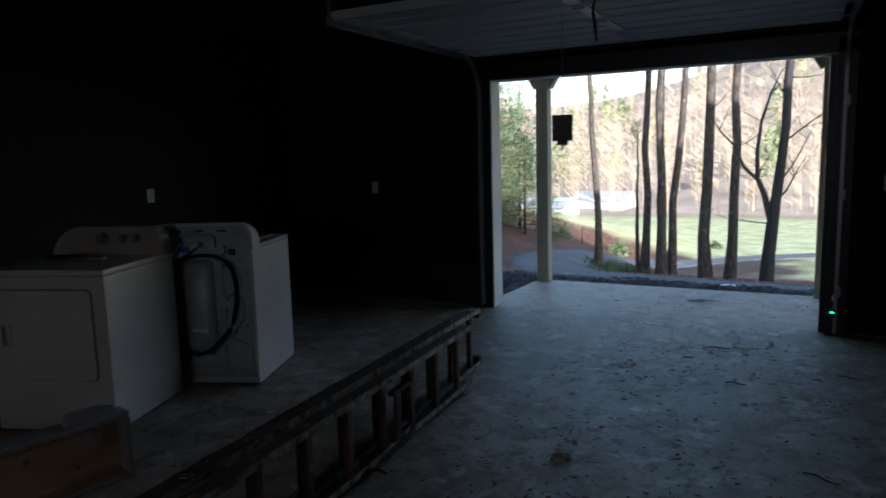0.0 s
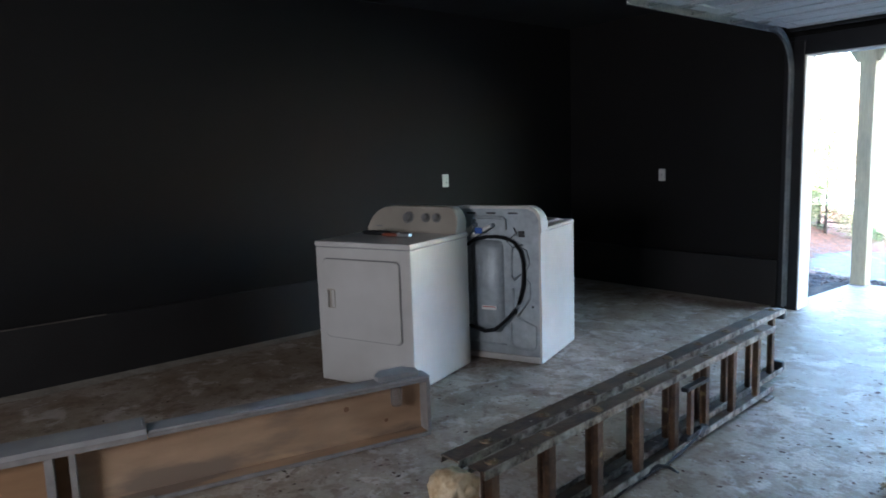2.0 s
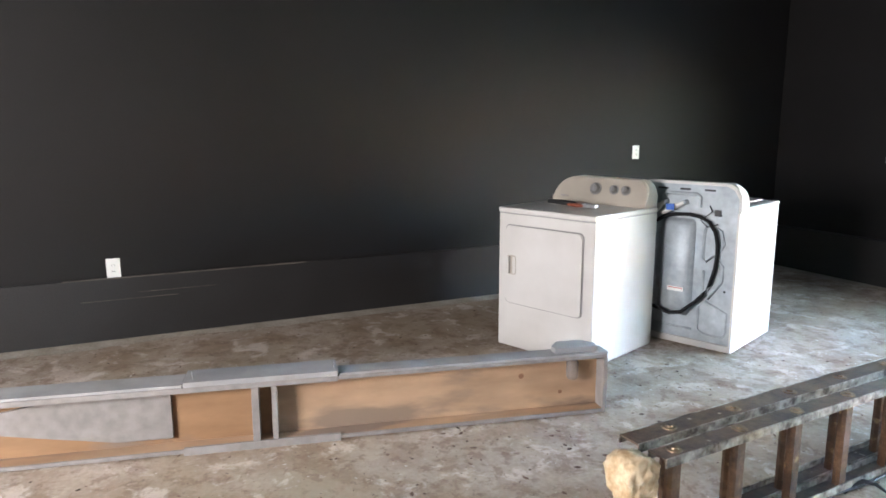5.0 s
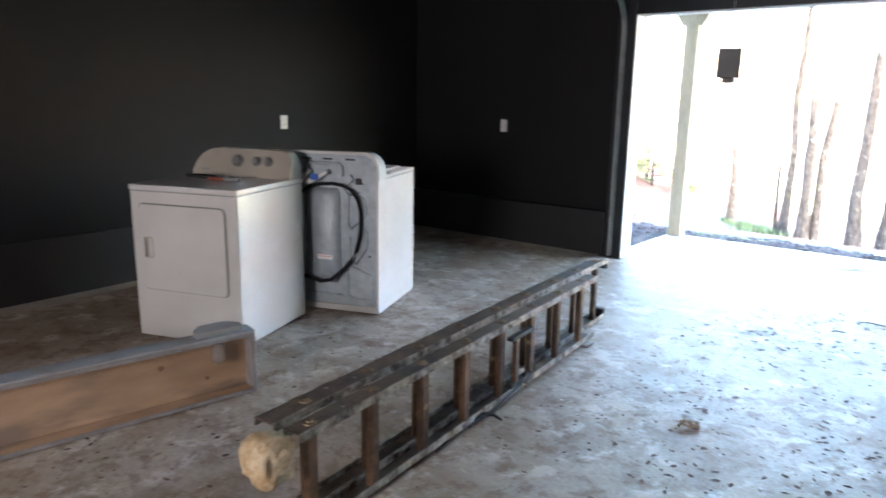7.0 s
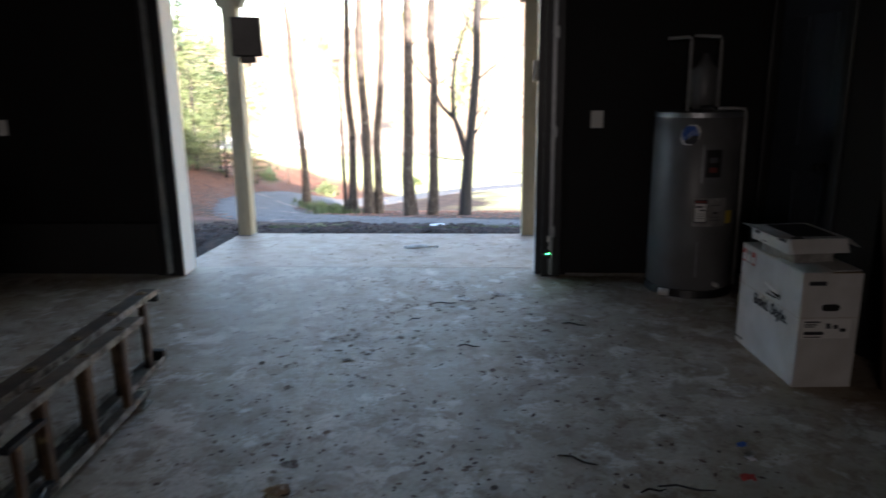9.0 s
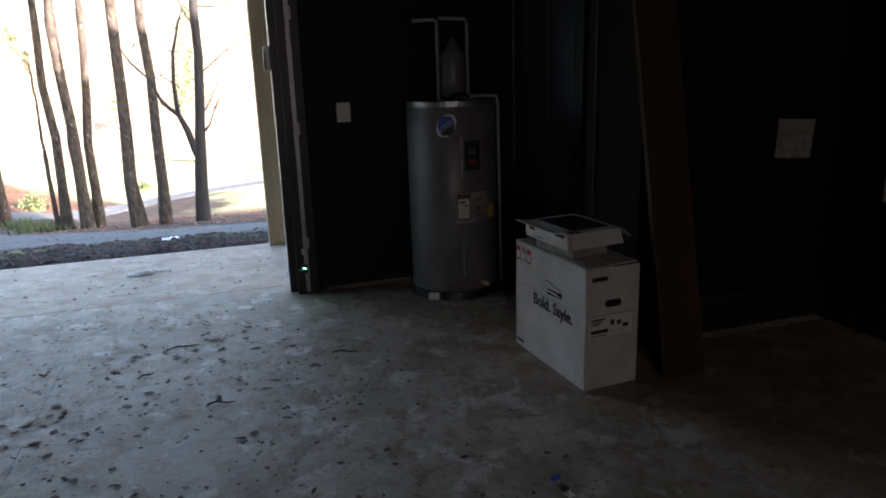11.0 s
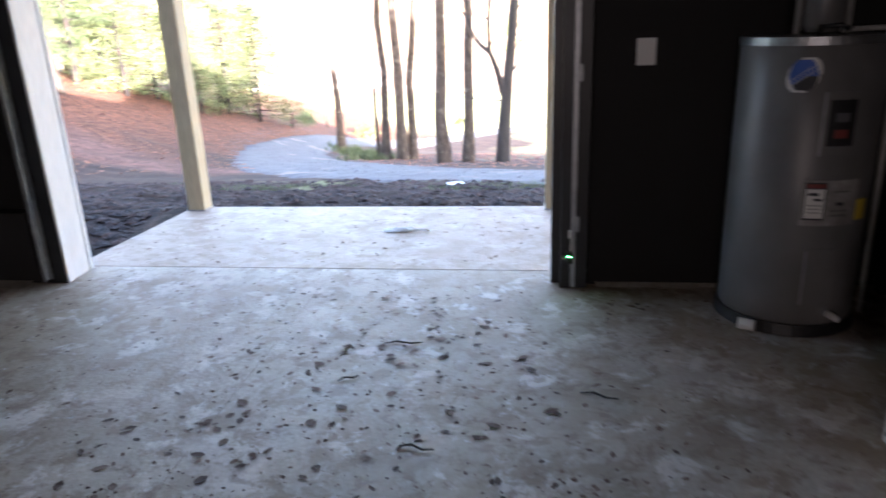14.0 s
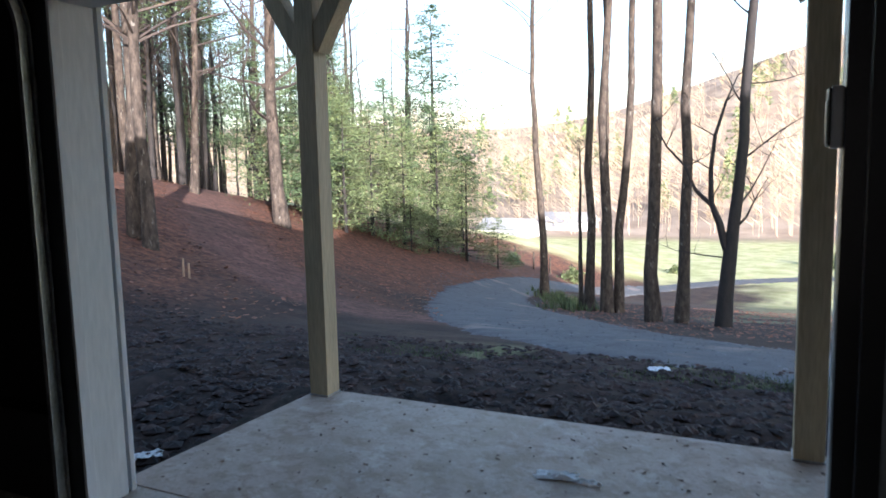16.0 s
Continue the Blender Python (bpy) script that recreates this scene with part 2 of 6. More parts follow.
FOAM = mat("yellowed_foam", (0.60, 0.50, 0.34), (0.42, 0.29, 0.15), scale=14, grain=60, rough=0.85, bump=0.4, spots=(18, 0.62, (0.62, 0.55, 0.42)))
HEATER = mat("grey_heater_jacket", (0.165, 0.163, 0.162), (0.142, 0.14, 0.139), scale=2, grain=5, rough=0.42, rough_var=0.05, metal=0.1, bump=0.02)
CARTON = mat("white_carton", (0.63, 0.62, 0.61), (0.56, 0.545, 0.52), scale=3, grain=7, rough=0.7, bump=0.04)
DINGY = mat("dingy_paper", (0.36, 0.35, 0.33), (0.20, 0.19, 0.18), scale=9, grain=40, rough=0.8, bump=0.1)
KRAFT = mat("kraft_carton_edge", (0.42, 0.31, 0.20), (0.35, 0.25, 0.15), scale=6, grain=70, rough=0.8)
RUST_GRIP = plain("dull_red_rubber", (0.22, 0.06, 0.03), 0.55)
INK = plain("black_ink", (0.025, 0.027, 0.035), 0.6)
RED = plain("red_print", (0.45, 0.05, 0.04), 0.6)
BLUE = plain("blue_print", (0.03, 0.10, 0.42), 0.5)
YELLOW = plain("yellow_print", (0.62, 0.45, 0.05), 0.6)
PLANK = mat("stained_plank", (0.058, 0.029, 0.015), (0.034, 0.017, 0.009), scale=2.5, grain=30, rough=0.55, bump=0.12, stretch=(3, 3, 0.25), spots=(1.6, 0.66, (0.05, 0.028, 0.016)))
POST = mat("treated_pine_post", (0.57, 0.46, 0.29), (0.46, 0.37, 0.235), scale=3, grain=28, rough=0.7, bump=0.2, stretch=(3, 3, 0.3), spots=(2.2, 0.70, (0.22, 0.13, 0.06)))
GREY_DOOR = mat("grey_blue_door_paint", (0.055, 0.062, 0.078), (0.045, 0.052, 0.066), scale=2, grain=90, rough=0.4, bump=0.04)
LEAF = mat("dead_leaf", (0.155, 0.09, 0.056), (0.085, 0.05, 0.033), scale=9, grain=60, rough=0.8, island=True)
BANK_LEAF = mat("russet_leaf", (0.23, 0.095, 0.048), (0.10, 0.045, 0.026), scale=9, grain=60, rough=0.8, island=True)
STONE = mat("gravel_stone", (0.15, 0.15, 0.152), (0.085, 0.085, 0.086), scale=6, grain=40, rough=0.85, bump=0.3, island=True)
CRUMB = mat("dry_mud_crumb", (0.175, 0.11, 0.079), (0.08, 0.05, 0.036), scale=9, grain=50, rough=0.9, bump=0.4, island=True)
FLECK = mat("pale_plaster_fleck", (0.62, 0.58, 0.52), (0.45, 0.41, 0.36), scale=9, grain=50, rough=0.9, island=True)
MUD = mat("mud_clod", (0.060, 0.032, 0.023), (0.014, 0.009, 0.007), scale=6, grain=40, rough=0.9, bump=0.5, island=True)
SIDING = mat("house_siding", (0.55, 0.55, 0.53), (0.46, 0.46, 0.44), scale=1, grain=30, rough=0.6)
ROOF = mat("grey_shingle", (0.34, 0.33, 0.32), (0.26, 0.25, 0.25), scale=2, grain=40, rough=0.85, bump=0.4)
BARK = mat("grey_brown_bark", (0.095, 0.072, 0.054), (0.030, 0.023, 0.018), scale=4.5, grain=22, rough=0.95, bump=1.0, stretch=(2, 2, 0.8), spots=(5.5, 0.63, (0.17, 0.15, 0.125)), spec=0.2)
BARK_DARK = mat("dark_bark", (0.034, 0.026, 0.021), (0.015, 0.012, 0.010), scale=3.5, grain=22, rough=0.9, bump=0.8, stretch=(2, 2, 0.6))
TWIG = mat("twig", (0.078, 0.056, 0.042), (0.04, 0.029, 0.023), scale=2, grain=20, rough=0.9, bump=0)
NEEDLE = mat("evergreen_needles", (0.11, 0.155, 0.065), (0.06, 0.095, 0.038), scale=0.9, grain=6, rough=0.7, bump=0, island=True)
NEEDLE_YEL = mat("young_evergreen_needles", (0.17, 0.20, 0.075), (0.10, 0.13, 0.05), scale=0.9, grain=6, rough=0.7, bump=0, island=True)
# far twigs made much paler than near ones, in place of haze
HAZE_TWIG = mat("haze_pale_wood", (0.46, 0.36, 0.235), (0.31, 0.235, 0.15), scale=0.05, grain=0.6, rough=0.95, bump=0, island=True)
GRAVEL = mat("gravel_road", (0.094, 0.094, 0.097), (0.060, 0.059, 0.060), scale=2.6, grain=30, rough=0.9, bump=0.9, spots=(0.7, 0.60, (0.17, 0.135, 0.115)))
GRASS = mat("spring_grass_blades", (0.105, 0.13, 0.045), (0.06, 0.08, 0.028), scale=0.6, grain=10, rough=0.8, bump=0, island=True)


# ---- structure ----
def structure(name, bm, material, label, category):
    return tagged(part(name, bm, material), label, category, kind="structure")


def boxes(*rows, bevel=0.0):
    bm = bmesh.new()
    for r in rows:
        add_box(bm, *r, bevel=bevel)
    return bm


EDGE_PALE = mat("scraped_block_edge", (0.13, 0.11, 0.092), (0.03, 0.026, 0.022), scale=6, grain=50, rough=0.8, stretch=(1, 0.4, 1))
XL, XR, YB, ZC = -2.52, 5.61, -9.60, 2.75
DW, DH = 2.805, 2.145
structure("floor", boxes((XL - 0.15, XR + 0.15, YB - 0.15, 0.195, -0.18, 0.0)), CONCRETE, "worn bare concrete garage floor with brown stains", "floor")
SLOPE = 0.058
bm = bmesh.new()
add_box(bm, -0.15, 3.6, 0.205, 2.03, -0.30, 0.0)
for v in bm.verts:
    if v.co.z > -0.1:
        v.co.z = -0.004 - SLOPE * (v.co.y - 0.22)
    if v.co.x < 0 and v.co.y > 1:
        v.co.x = -0.285
es = [e for e in bm.edges if all(v.co.z > -0.1 for v in e.verts)]
bmesh.ops.bevel(bm, geom=es, offset=0.008, segments=2, affect="EDGES")
structure("porch_slab", bm, PORCH, "pale concrete porch slab with dirt and scattered bits", "slab")
structure("wall_left", boxes((XL - 0.15, XL, YB - 0.15, 0.15, 0, ZC)), BLACK_WALL, "satin black painted garage wall", "wall")
structure("wall_front", boxes((XL, -0.04, 0, 0.15, 0, ZC), (DW + 0.04, XR, 0, 0.15, 0, ZC), (-0.04, DW + 0.04, 0, 0.15, DH + 0.04, ZC)), BLACK_WALL, "satin black wall with the wide garage opening", "wall")
structure("wall_right", boxes((XR, XR + 0.15, YB - 0.15, 0.15, 0, ZC)), BLACK_WALL, "black painted side wall", "wall")
WX = 1.5
structure("wall_back", boxes((XL, WX - 0.85, YB - 0.15, YB, 0, ZC), (WX + 0.85, XR, YB - 0.15, YB, 0, ZC), (WX - 0.85, WX + 0.85, YB - 0.15, YB, 0, 0.95), (WX - 0.85, WX + 0.85, YB - 0.15, YB, 2.15, ZC)), BLACK_WALL, "black painted rear wall with an assumed, unseen window", "wall")
CX, CY = 4.385, -1.625
structure("wall_closet_side", boxes((CX, CX + 0.1, CY, -1.12, 0, ZC), (CX, CX + 0.1, -0.10, 0, 0, ZC), (CX, CX + 0.1, -1.12, -0.10, 2.05, ZC)), BLACK_WALL, "black painted closet wall with a doorway", "wall")
structure("wall_closet_front", boxes((CX + 0.1, XR, CY, CY + 0.1, 0, ZC)), BLACK_WALL, "black painted closet wall beside the cartons", "wall")
structure("ceiling", boxes((XL - 0.15, XR + 0.15, YB - 0.15, 0.15, ZC, ZC + 0.12)), CEIL, "dark painted flat garage ceiling", "ceiling")
structure("wall_ledge_left", boxes((XL, XL + 0.022, YB, 0, 0, 0.435), bevel=0.006), BLACK_LEDGE, "black painted block footing along the wall", "footing")
structure("ledge_scrape", boxes((XL + 0.010, XL + 0.024, -6.55, -4.95, 0.431, 0.4385)), EDGE_PALE, "pale scraped edge of the footing", "trim")
structure("ledge_scuff", boxes((XL + 0.020, XL + 0.0232, -6.45, -5.85, 0.285, 0.289), (XL + 0.020, XL + 0.0232, -6.1, -5.6, 0.325, 0.328)), EDGE_PALE, "pale scuff lines on the footing", "trim")
structure("wall_ledge_front", boxes((XL + 0.023, -0.16, -0.10, 0, 0, 0.42), bevel=0.006), BLACK_LEDGE, "black painted block footing under the front wall", "footing")
structure("wall_ledge_closet", boxes((CX + 0.02, XR - 0.04, CY - 0.04, CY, 0, 0.20), bevel=0.006), BLACK_LEDGE, "black painted low footing", "footing")
structure("ledge_dust_closet", boxes((CX + 0.025, XR - 0.05, CY - 0.036, CY - 0.003, 0.2005, 0.204)), DUSTY, "dusty top edge of the low footing", "trim")
structure("wall_ledge_right", boxes((XR - 0.04, XR, YB, CY - 0.002, 0, 0.20), bevel=0.006), BLACK_LEDGE, "black painted low footing", "footing")
EDGE = mat("pale_slab_edge", (0.40, 0.36, 0.30), (0.27, 0.235, 0.185), scale=5, grain=60, rough=0.8, bump=0.3)


def ragged_strip(x0, x1, y0, y1, along, seed):
    """A thin uneven skim of mortar lying along the foot of a wall."""
    rnd = random.Random(seed)
    bm = bmesh.new()
    n = 60
    rows = []
    for i in range(n + 1):
        f = i / n
        w = 0.6 + 0.4 * noise.noise((f * 14, seed, 0)) + rnd.uniform(-0.08, 0.08)
        if along == "y":
            y = y0 + (y1 - y0) * f
            rows.append(((x0, y, 0.014), (x0 + (x1 - x0) * w, y, 0.002)))
        else:
            x = x0 + (x1 - x0) * f
            rows.append(((x, y1, 0.014), (x, y1 + (y0 - y1) * w, 0.002)))
    vs = [[bm.verts.new(p) for p in r] for r in rows]
    for a, b in zip(vs, vs[1:]):
        bm.faces.new((a[0], a[1], b[1], b[0]))
    return bm


structure("mortar_skim_left", ragged_strip(XL + 0.022, XL + 0.20, YB, -0.05, "y", 3), EDGE, "pale ragged mortar skim along the wall foot", "trim")
structure("mortar_skim_front", ragged_strip(XL + 0.05, -0.2, -0.24, -0.10, "x", 5), EDGE, "pale ragged mortar skim along the wall foot", "trim")
structure("mortar_skim_right", ragged_strip(DW + 0.2, 4.4, -0.08, 0.0, "x", 7), EDGE, "pale ragged mortar skim along the wall foot", "trim")
structure("mortar_skim_closet", ragged_strip(CX + 0.05, XR - 0.05, CY - 0.13, CY - 0.04, "x", 9), EDGE, "pale ragged mortar skim along the wall foot", "trim")

structure("floor_joint", boxes((1.5255, 1.5278, -2.1, -1.62, 0.0004, 0.0012), (1.5250, 1.5275, -1.5, -0.75, 0.0004, 0.0012), (1.5245, 1.5268, -0.62, -0.06, 0.0004, 0.0012)), DIRT_LINE, "thin dirt filled control joint in the floor", "joint")

# opening: white outer boards, black inner stops
JY = -0.088
structure("jamb_left", boxes((-0.04, 0.006, JY, 0.125, 0, DH), (-0.039, 0.022, JY - 0.003, JY + 0.045, 0.002, DH - 0.002), bevel=0.003), WHITE_TRIM, "white painted jamb board of the opening", "jamb")
structure("jamb_right", boxes((DW - 0.034, DW + 0.04, 0.072, 0.125, 0, DH), bevel=0.003), WHITE_TRIM, "white painted jamb board of the opening", "jamb")
structure("jamb_top", boxes((-0.04, DW + 0.04, -0.03, 0.125, DH + 0.001, DH + 0.04), bevel=0.003), WHITE_TRIM, "white painted head board of the opening", "jamb")
structure("casing_left", boxes((-0.14, -0.005, 0.152, 0.178, -0.02, DH + 0.14), bevel=0.003), WHITE_TRIM, "white outer casing board", "trim")
structure("casing_right", boxes((DW + 0.005, DW + 0.14, 0.152, 0.178, -0.02, DH + 0.14), bevel=0.003), WHITE_TRIM, "white outer casing board", "trim")
structure("door_stop_left", boxes((-0.15, -0.0405, JY - 0.002, -0.002, 0, DH + 0.12), (-0.15, 0.012, JY - 0.009, JY - 0.004, 0, DH + 0.12), bevel=0.004), DARK_TRIM, "black painted inner jamb board", "trim")
structure("door_stop_right", boxes((DW + 0.012, DW + 0.15, -0.060, -0.032, 0, DH + 0.12), bevel=0.004), DARK_TRIM, "black painted inner jamb board", "trim")
structure("jamb_lining_right", boxes((DW - 0.034, DW + 0.04, 0.012, 0.070, 0, DH), bevel=0.003), DARK_TRIM, "black painted lining board of the jamb", "trim")
structure("jamb_filler_right", boxes((DW + 0.016, DW + 0.04, -0.031, 0.011, 0, DH), bevel=0.002), DARK_TRIM, "black painted filler strip", "trim")
structure("door_stop_top", boxes((-0.15, DW + 0.15, -0.060, -0.032, DH + 0.01, DH + 0.16), bevel=0.004), DARK_TRIM, "black painted inner head board", "trim")

# assumed rear window, unseen, framing the added lamp
win = thing("window_1", pose(WX, YB, 0.95, 0, 0, -90), "assumed window in the unseen rear wall, framing the rear lamp", "window", kind="structure")
for a in (boxes((0.03, 0.09, -0.85, -0.80, 0, 1.2), bevel=0.004), boxes((0.03, 0.09, 0.80, 0.85, 0, 1.2), bevel=0.004), boxes((0.03, 0.09, -0.80, 0.80, 0, 0.05), bevel=0.004), boxes((0.03, 0.09, -0.80, 0.80, 1.15, 1.2), bevel=0.004)):
    part("window_frame", a, WHITE_TRIM, win)
part("window_sill", boxes((-0.03, 0.1, -0.88, 0.88, -0.03, -0.002), bevel=0.004), WHITE_TRIM, win)
part("window_back", boxes((0.10, 0.145, -0.85, 0.85, 0, 1.2)), PAPER, win, "pale sheet closing the assumed window")

# unseen storey, roof and wings, closing the place and sized to shade the yard
up = thing("unseen_upper", pose(0, 0, 0), "unseen pale sided upper storey, shingled roof and wings, added to shade the yard", "house", kind="structure")
part("wall", boxes((-2.7, 14, YB - 0.3, 0.16, ZC + 0.13, 4.9)), SIDING, up)
part("wing", boxes((XR + 0.16, 14, YB - 0.3, 0.16, -0.4, ZC + 0.125)), SIDING, up)
bm = bmesh.new()
add_prism(bm, [(-0.0, 4.9), (-5.0, 6.3), (-10.5, 4.9), (-10.5, 4.75), (0.0, 4.75)], -3.2, 14.4)
bmesh.ops.transform(bm, matrix=Matrix(((0, 1, 0, 0), (1, 0, 0, 0.5), (0, 0, 1, 0), (0, 0, 0, 1))), verts=bm.verts)
part("roof", bm, ROOF, up)
# taller unseen wing, added so its shadow falls on the trees by the drive
part("shade_wing", boxes((14.01, 27, YB - 1.5, 0.1, -1.5, 7.6)), SIDING, up)
bm = bmesh.new()
add_prism(bm, [(0.6, 7.6), (-5.5, 9.4), (-11.6, 7.6)], 14.0, 27.5)
bmesh.ops.transform(bm, matrix=Matrix(((0, 1, 0, 0), (1, 0, 0, 0), (0, 0, 1, 0), (0, 0, 0, 1))), verts=bm.verts)
part("roof", bm, ROOF, up)
part("porch_ceiling", boxes((-0.75, 14, 0.19, 2.35, 2.91, 3.05)), SIDING, up)


# ---- porch posts ----
def porch_post(x, y, label):
    z0 = -0.004 - SLOPE * (y - 0.22)
    t = thing("porch_post", pose(x, y, z0), label, "post", "porch posts")
    part("shaft", box(-0.073, 0.073, -0.073, 0.073, 0.012, 2.72 - z0, 0.006), POST, t)
    part("base_plate", box(-0.078, 0.078, -0.078, 0.078, 0.0, 0.014, 0.002), TRACK, t)
    for s in (-1, 1):
        m = Matrix.Translation((0, 0, 2.17 - z0)) @ pose(0, 0, 0, 0, 31 * s, 0)
        part("brace", box(-0.06, 0.06, -0.066, 0.066, 0.10, 0.66, 0.004, m=m), POST, t)
    return t


porch_post(-0.18, 1.93, "square treated pine porch post with diagonal braces")
porch_post(2.835, 1.965, "square treated pine porch post with diagonal braces")
beam = part("porch_beam", box(-0.7, 6.0, 1.87, 2.01, 2.72, 2.90, 0.005), POST)
tagged(beam, "treated pine beam resting on the porch posts", "beam", kind="structure")


# ---- sectional garage door, rolled up ----
def channel(path, side):
    """A U-shaped track swept along points in a plane of constant x."""
    prof = [(0.0, -0.028), (0.0, 0.028), (0.022, 0.028), (0.022, 0.021), (0.004, 0.021), (0.004, -0.021), (0.022, -0.021), (0.022, -0.028)]
    bm = bmesh.new()
    rings = []
    for i, p in enumerate(path):
        d = (Vector(path[min(i + 1, len(path) - 1)]) - Vector(path[max(i - 1, 0)])).normalized()
        nrm = Vector((0, -d.z, d.y))
        rings.append([bm.verts.new(Vector(p) + Vector((side * a, 0, 0)) + nrm * b) for a, b in prof])
    for r, s in zip(rings, rings[1:]):
        for k in range(len(prof)):
            bm.faces.new((r[k], r[(k + 1) % 8], s[(k + 1) % 8], s[k]))
    bm.faces.new(rings[0])
    bm.faces.new(rings[-1][::-1])
    return bm


gd = thing("garage_door", pose(DW / 2, 0, 0), "grey white steel sectional garage door, rolled up overhead", "garage door")
TZ = 2.335
for s in (-1, 1):
    x = s * (DW / 2 + 0.085)
    TY = -0.135 if s < 0 else -0.095
    pts = [(x, TY, z) for z in (0.03, 0.7, 1.4, 1.98)]
    pts += [(x, TY - 0.34 * (1 - math.cos(radians(a))), 1.995 + 0.34 * math.sin(radians(a))) for a in range(8, 90, 9)]
    pts += [(x, y, TZ) for y in (-0.42, -1.2, -2.0, -2.42)]
    tr = part("track", channel(pts, -s), TRACK, gd, "galvanised curved door track")
    part("angle_iron", boxes((x + s * 0.002, x + s * 0.03 if s > 0 else x - 0.002, -2.42, -0.5, TZ + 0.03, TZ + 0.034) if s > 0 else (x - 0.03, x - 0.002, -2.42, -0.5, TZ + 0.03, TZ + 0.034)), TRACK, tr)
    for y in (-0.75, -2.38):
        part("hanger", boxes((x - 0.016, x + 0.016, y - 0.003, y + 0.003, TZ + 0.034, ZC - 0.001)), TRACK, tr)
    for z in (0.35, 1.1, 1.8):
        part("bracket", box(x - 0.02, x + 0.02, TY + 0.025, TY + 0.034, z - 0.04, z + 0.04, 0.003), TRACK, tr)
PH = 0.525
for i in range(4):
    y1 = -0.36 - i * PH
    y0 = y1 - PH + 0.006
    pn = part("door_panel", box(-DW / 2 - 0.02, DW / 2 + 0.02, y0, y1, TZ + 0.01, TZ + 0.05, 0.006), DOOR_PANEL, gd)
    for yr in (y0 + 0.006, y1 - 0.046):
        part("rail", box(-DW / 2 - 0.01, DW / 2 + 0.01, yr, yr + 0.04, TZ - 0.004, TZ + 0.012, 0.004), DOOR_PANEL, pn)
    part("panel_rib", box(-DW / 2, DW / 2, (y0 + y1) / 2 - 0.012, (y0 + y1) / 2 + 0.012, TZ + 0.002, TZ + 0.012, 0.003), DOOR_PANEL, pn)
    for xs in (-DW / 2 + 0.04, 0.0, DW / 2 - 0.04):
        part("stile", box(xs - 0.045, xs + 0.045, y0 + 0.05, y1 - 0.05, TZ - 0.002, TZ + 0.011, 0.003), TRACK if xs == 0 else DOOR_PANEL, pn)
        if i < 3:
            h = bmesh.new()
            add_box(h, xs - 0.035, xs + 0.035, y0 - 0.05, y0 + 0.05, TZ - 0.009, TZ - 0.005, 0.001)
            add_tube(h, [(xs - 0.035, y0, TZ - 0.012), (xs + 0.035, y0, TZ - 0.012)], 0.009, 8)
            part("hinge", h, TRACK, pn)
    for s in (-1, 1):
        r = tube([(s * (DW / 2 - 0.02), (y0 + y1) / 2, TZ - 0.012), (s * (DW / 2 + 0.078), (y0 + y1) / 2, TZ - 0.012)], 0.006, 6)
        add_tube(r, [(s * (DW / 2 + 0.062), (y0 + y1) / 2, TZ - 0.012), (s * (DW / 2 + 0.080), (y0 + y1) / 2, TZ - 0.012)], 0.021, 10)
        part("roller", r, TRACK, pn)
part("torsion_shaft", tube([(-DW / 2 - 0.1, -0.10, 2.50), (DW / 2 + 0.1, -0.10, 2.50)], 0.013, 8), TRACK, gd)
part("torsion_spring", tube([(-0.6, -0.10, 2.50), (0.5, -0.10, 2.50)], 0.030, 10), DARK_PLASTIC, gd)
part("weather_seal", box(-DW / 2, DW / 2, -0.375, -0.352, TZ - 0.03, TZ + 0.04, 0.004), BLACK_GAP, gd)
part("pull_strap", tube([(0.13, -2.05, TZ), (0.125, -2.06, TZ - 0.07), (0.14, -2.07, TZ - 0.15), (0.15, -2.07, TZ - 0.24)], [0.006, 0.008, 0.010, 0.006], 6), DARK_PLASTIC, gd)


def sensor(x, z, s):
    t = thing("door_sensor", pose(x, -0.062, z), "small black door safety sensor with green light", "sensor")
    part("bracket", box(-0.01, 0.05, -0.05, -0.002, -0.012, -0.008, 0.001), TRACK, t)
    part("housing", box(0.008, 0.045, -0.075, -0.035, -0.03, 0.03, 0.006), DARK_PLASTIC, t)
    part("light", box(0.016, 0.034, -0.0775, -0.075, 0.006, 0.012, 0.001), plain("green_light", (0.05, 1.0, 0.15), 0.4, 0, 6.0), t, "lit green lamp")
    part("wire", tube([(0.03, -0.04, 0.03), (0.035, -0.02, 0.07), (0.03, -0.006, 0.13)], 0.003, 6), PLASTIC, t)
    part("clip_box", box(0.02, 0.055, -0.03, -0.002, 0.09, 0.13, 0.004), PLASTIC, t)


sensor(DW + 0.03, 0.19, 1)


def plate(x, y, z, rz, kind, label, w=0.075, h=0.122):
    t = thing(kind, pose(x, y, z, 0, 0, rz), label, "switch" if kind == "light_switch" else "outlet", "wall plates")
    part("cover_plate", box(-w / 2, w / 2, -0.007, -0.001, -h / 2, h / 2, 0.003), PLASTIC, t)
    if kind == "light_switch":
        part("toggle", box(-0.006, 0.006, -0.018, -0.006, -0.012, 0.012, 0.002), PLASTIC, t)
    else:
        for dz in (-0.021, 0.021):
            b = bmesh.new()
            add_prism(b, rounded(-0.017, 0.017, dz - 0.014, dz + 0.014, 0.008), -0.010, -0.006)
            s = part("socket", b, PLASTIC, t)
            part("slots", boxes((-0.008, -0.005, -0.0108, -0.0098, dz - 0.005, dz + 0.006), (0.005, 0.008, -0.0108, -0.0098, dz - 0.005, dz + 0.006)), DARK_PLASTIC, s)
    return t


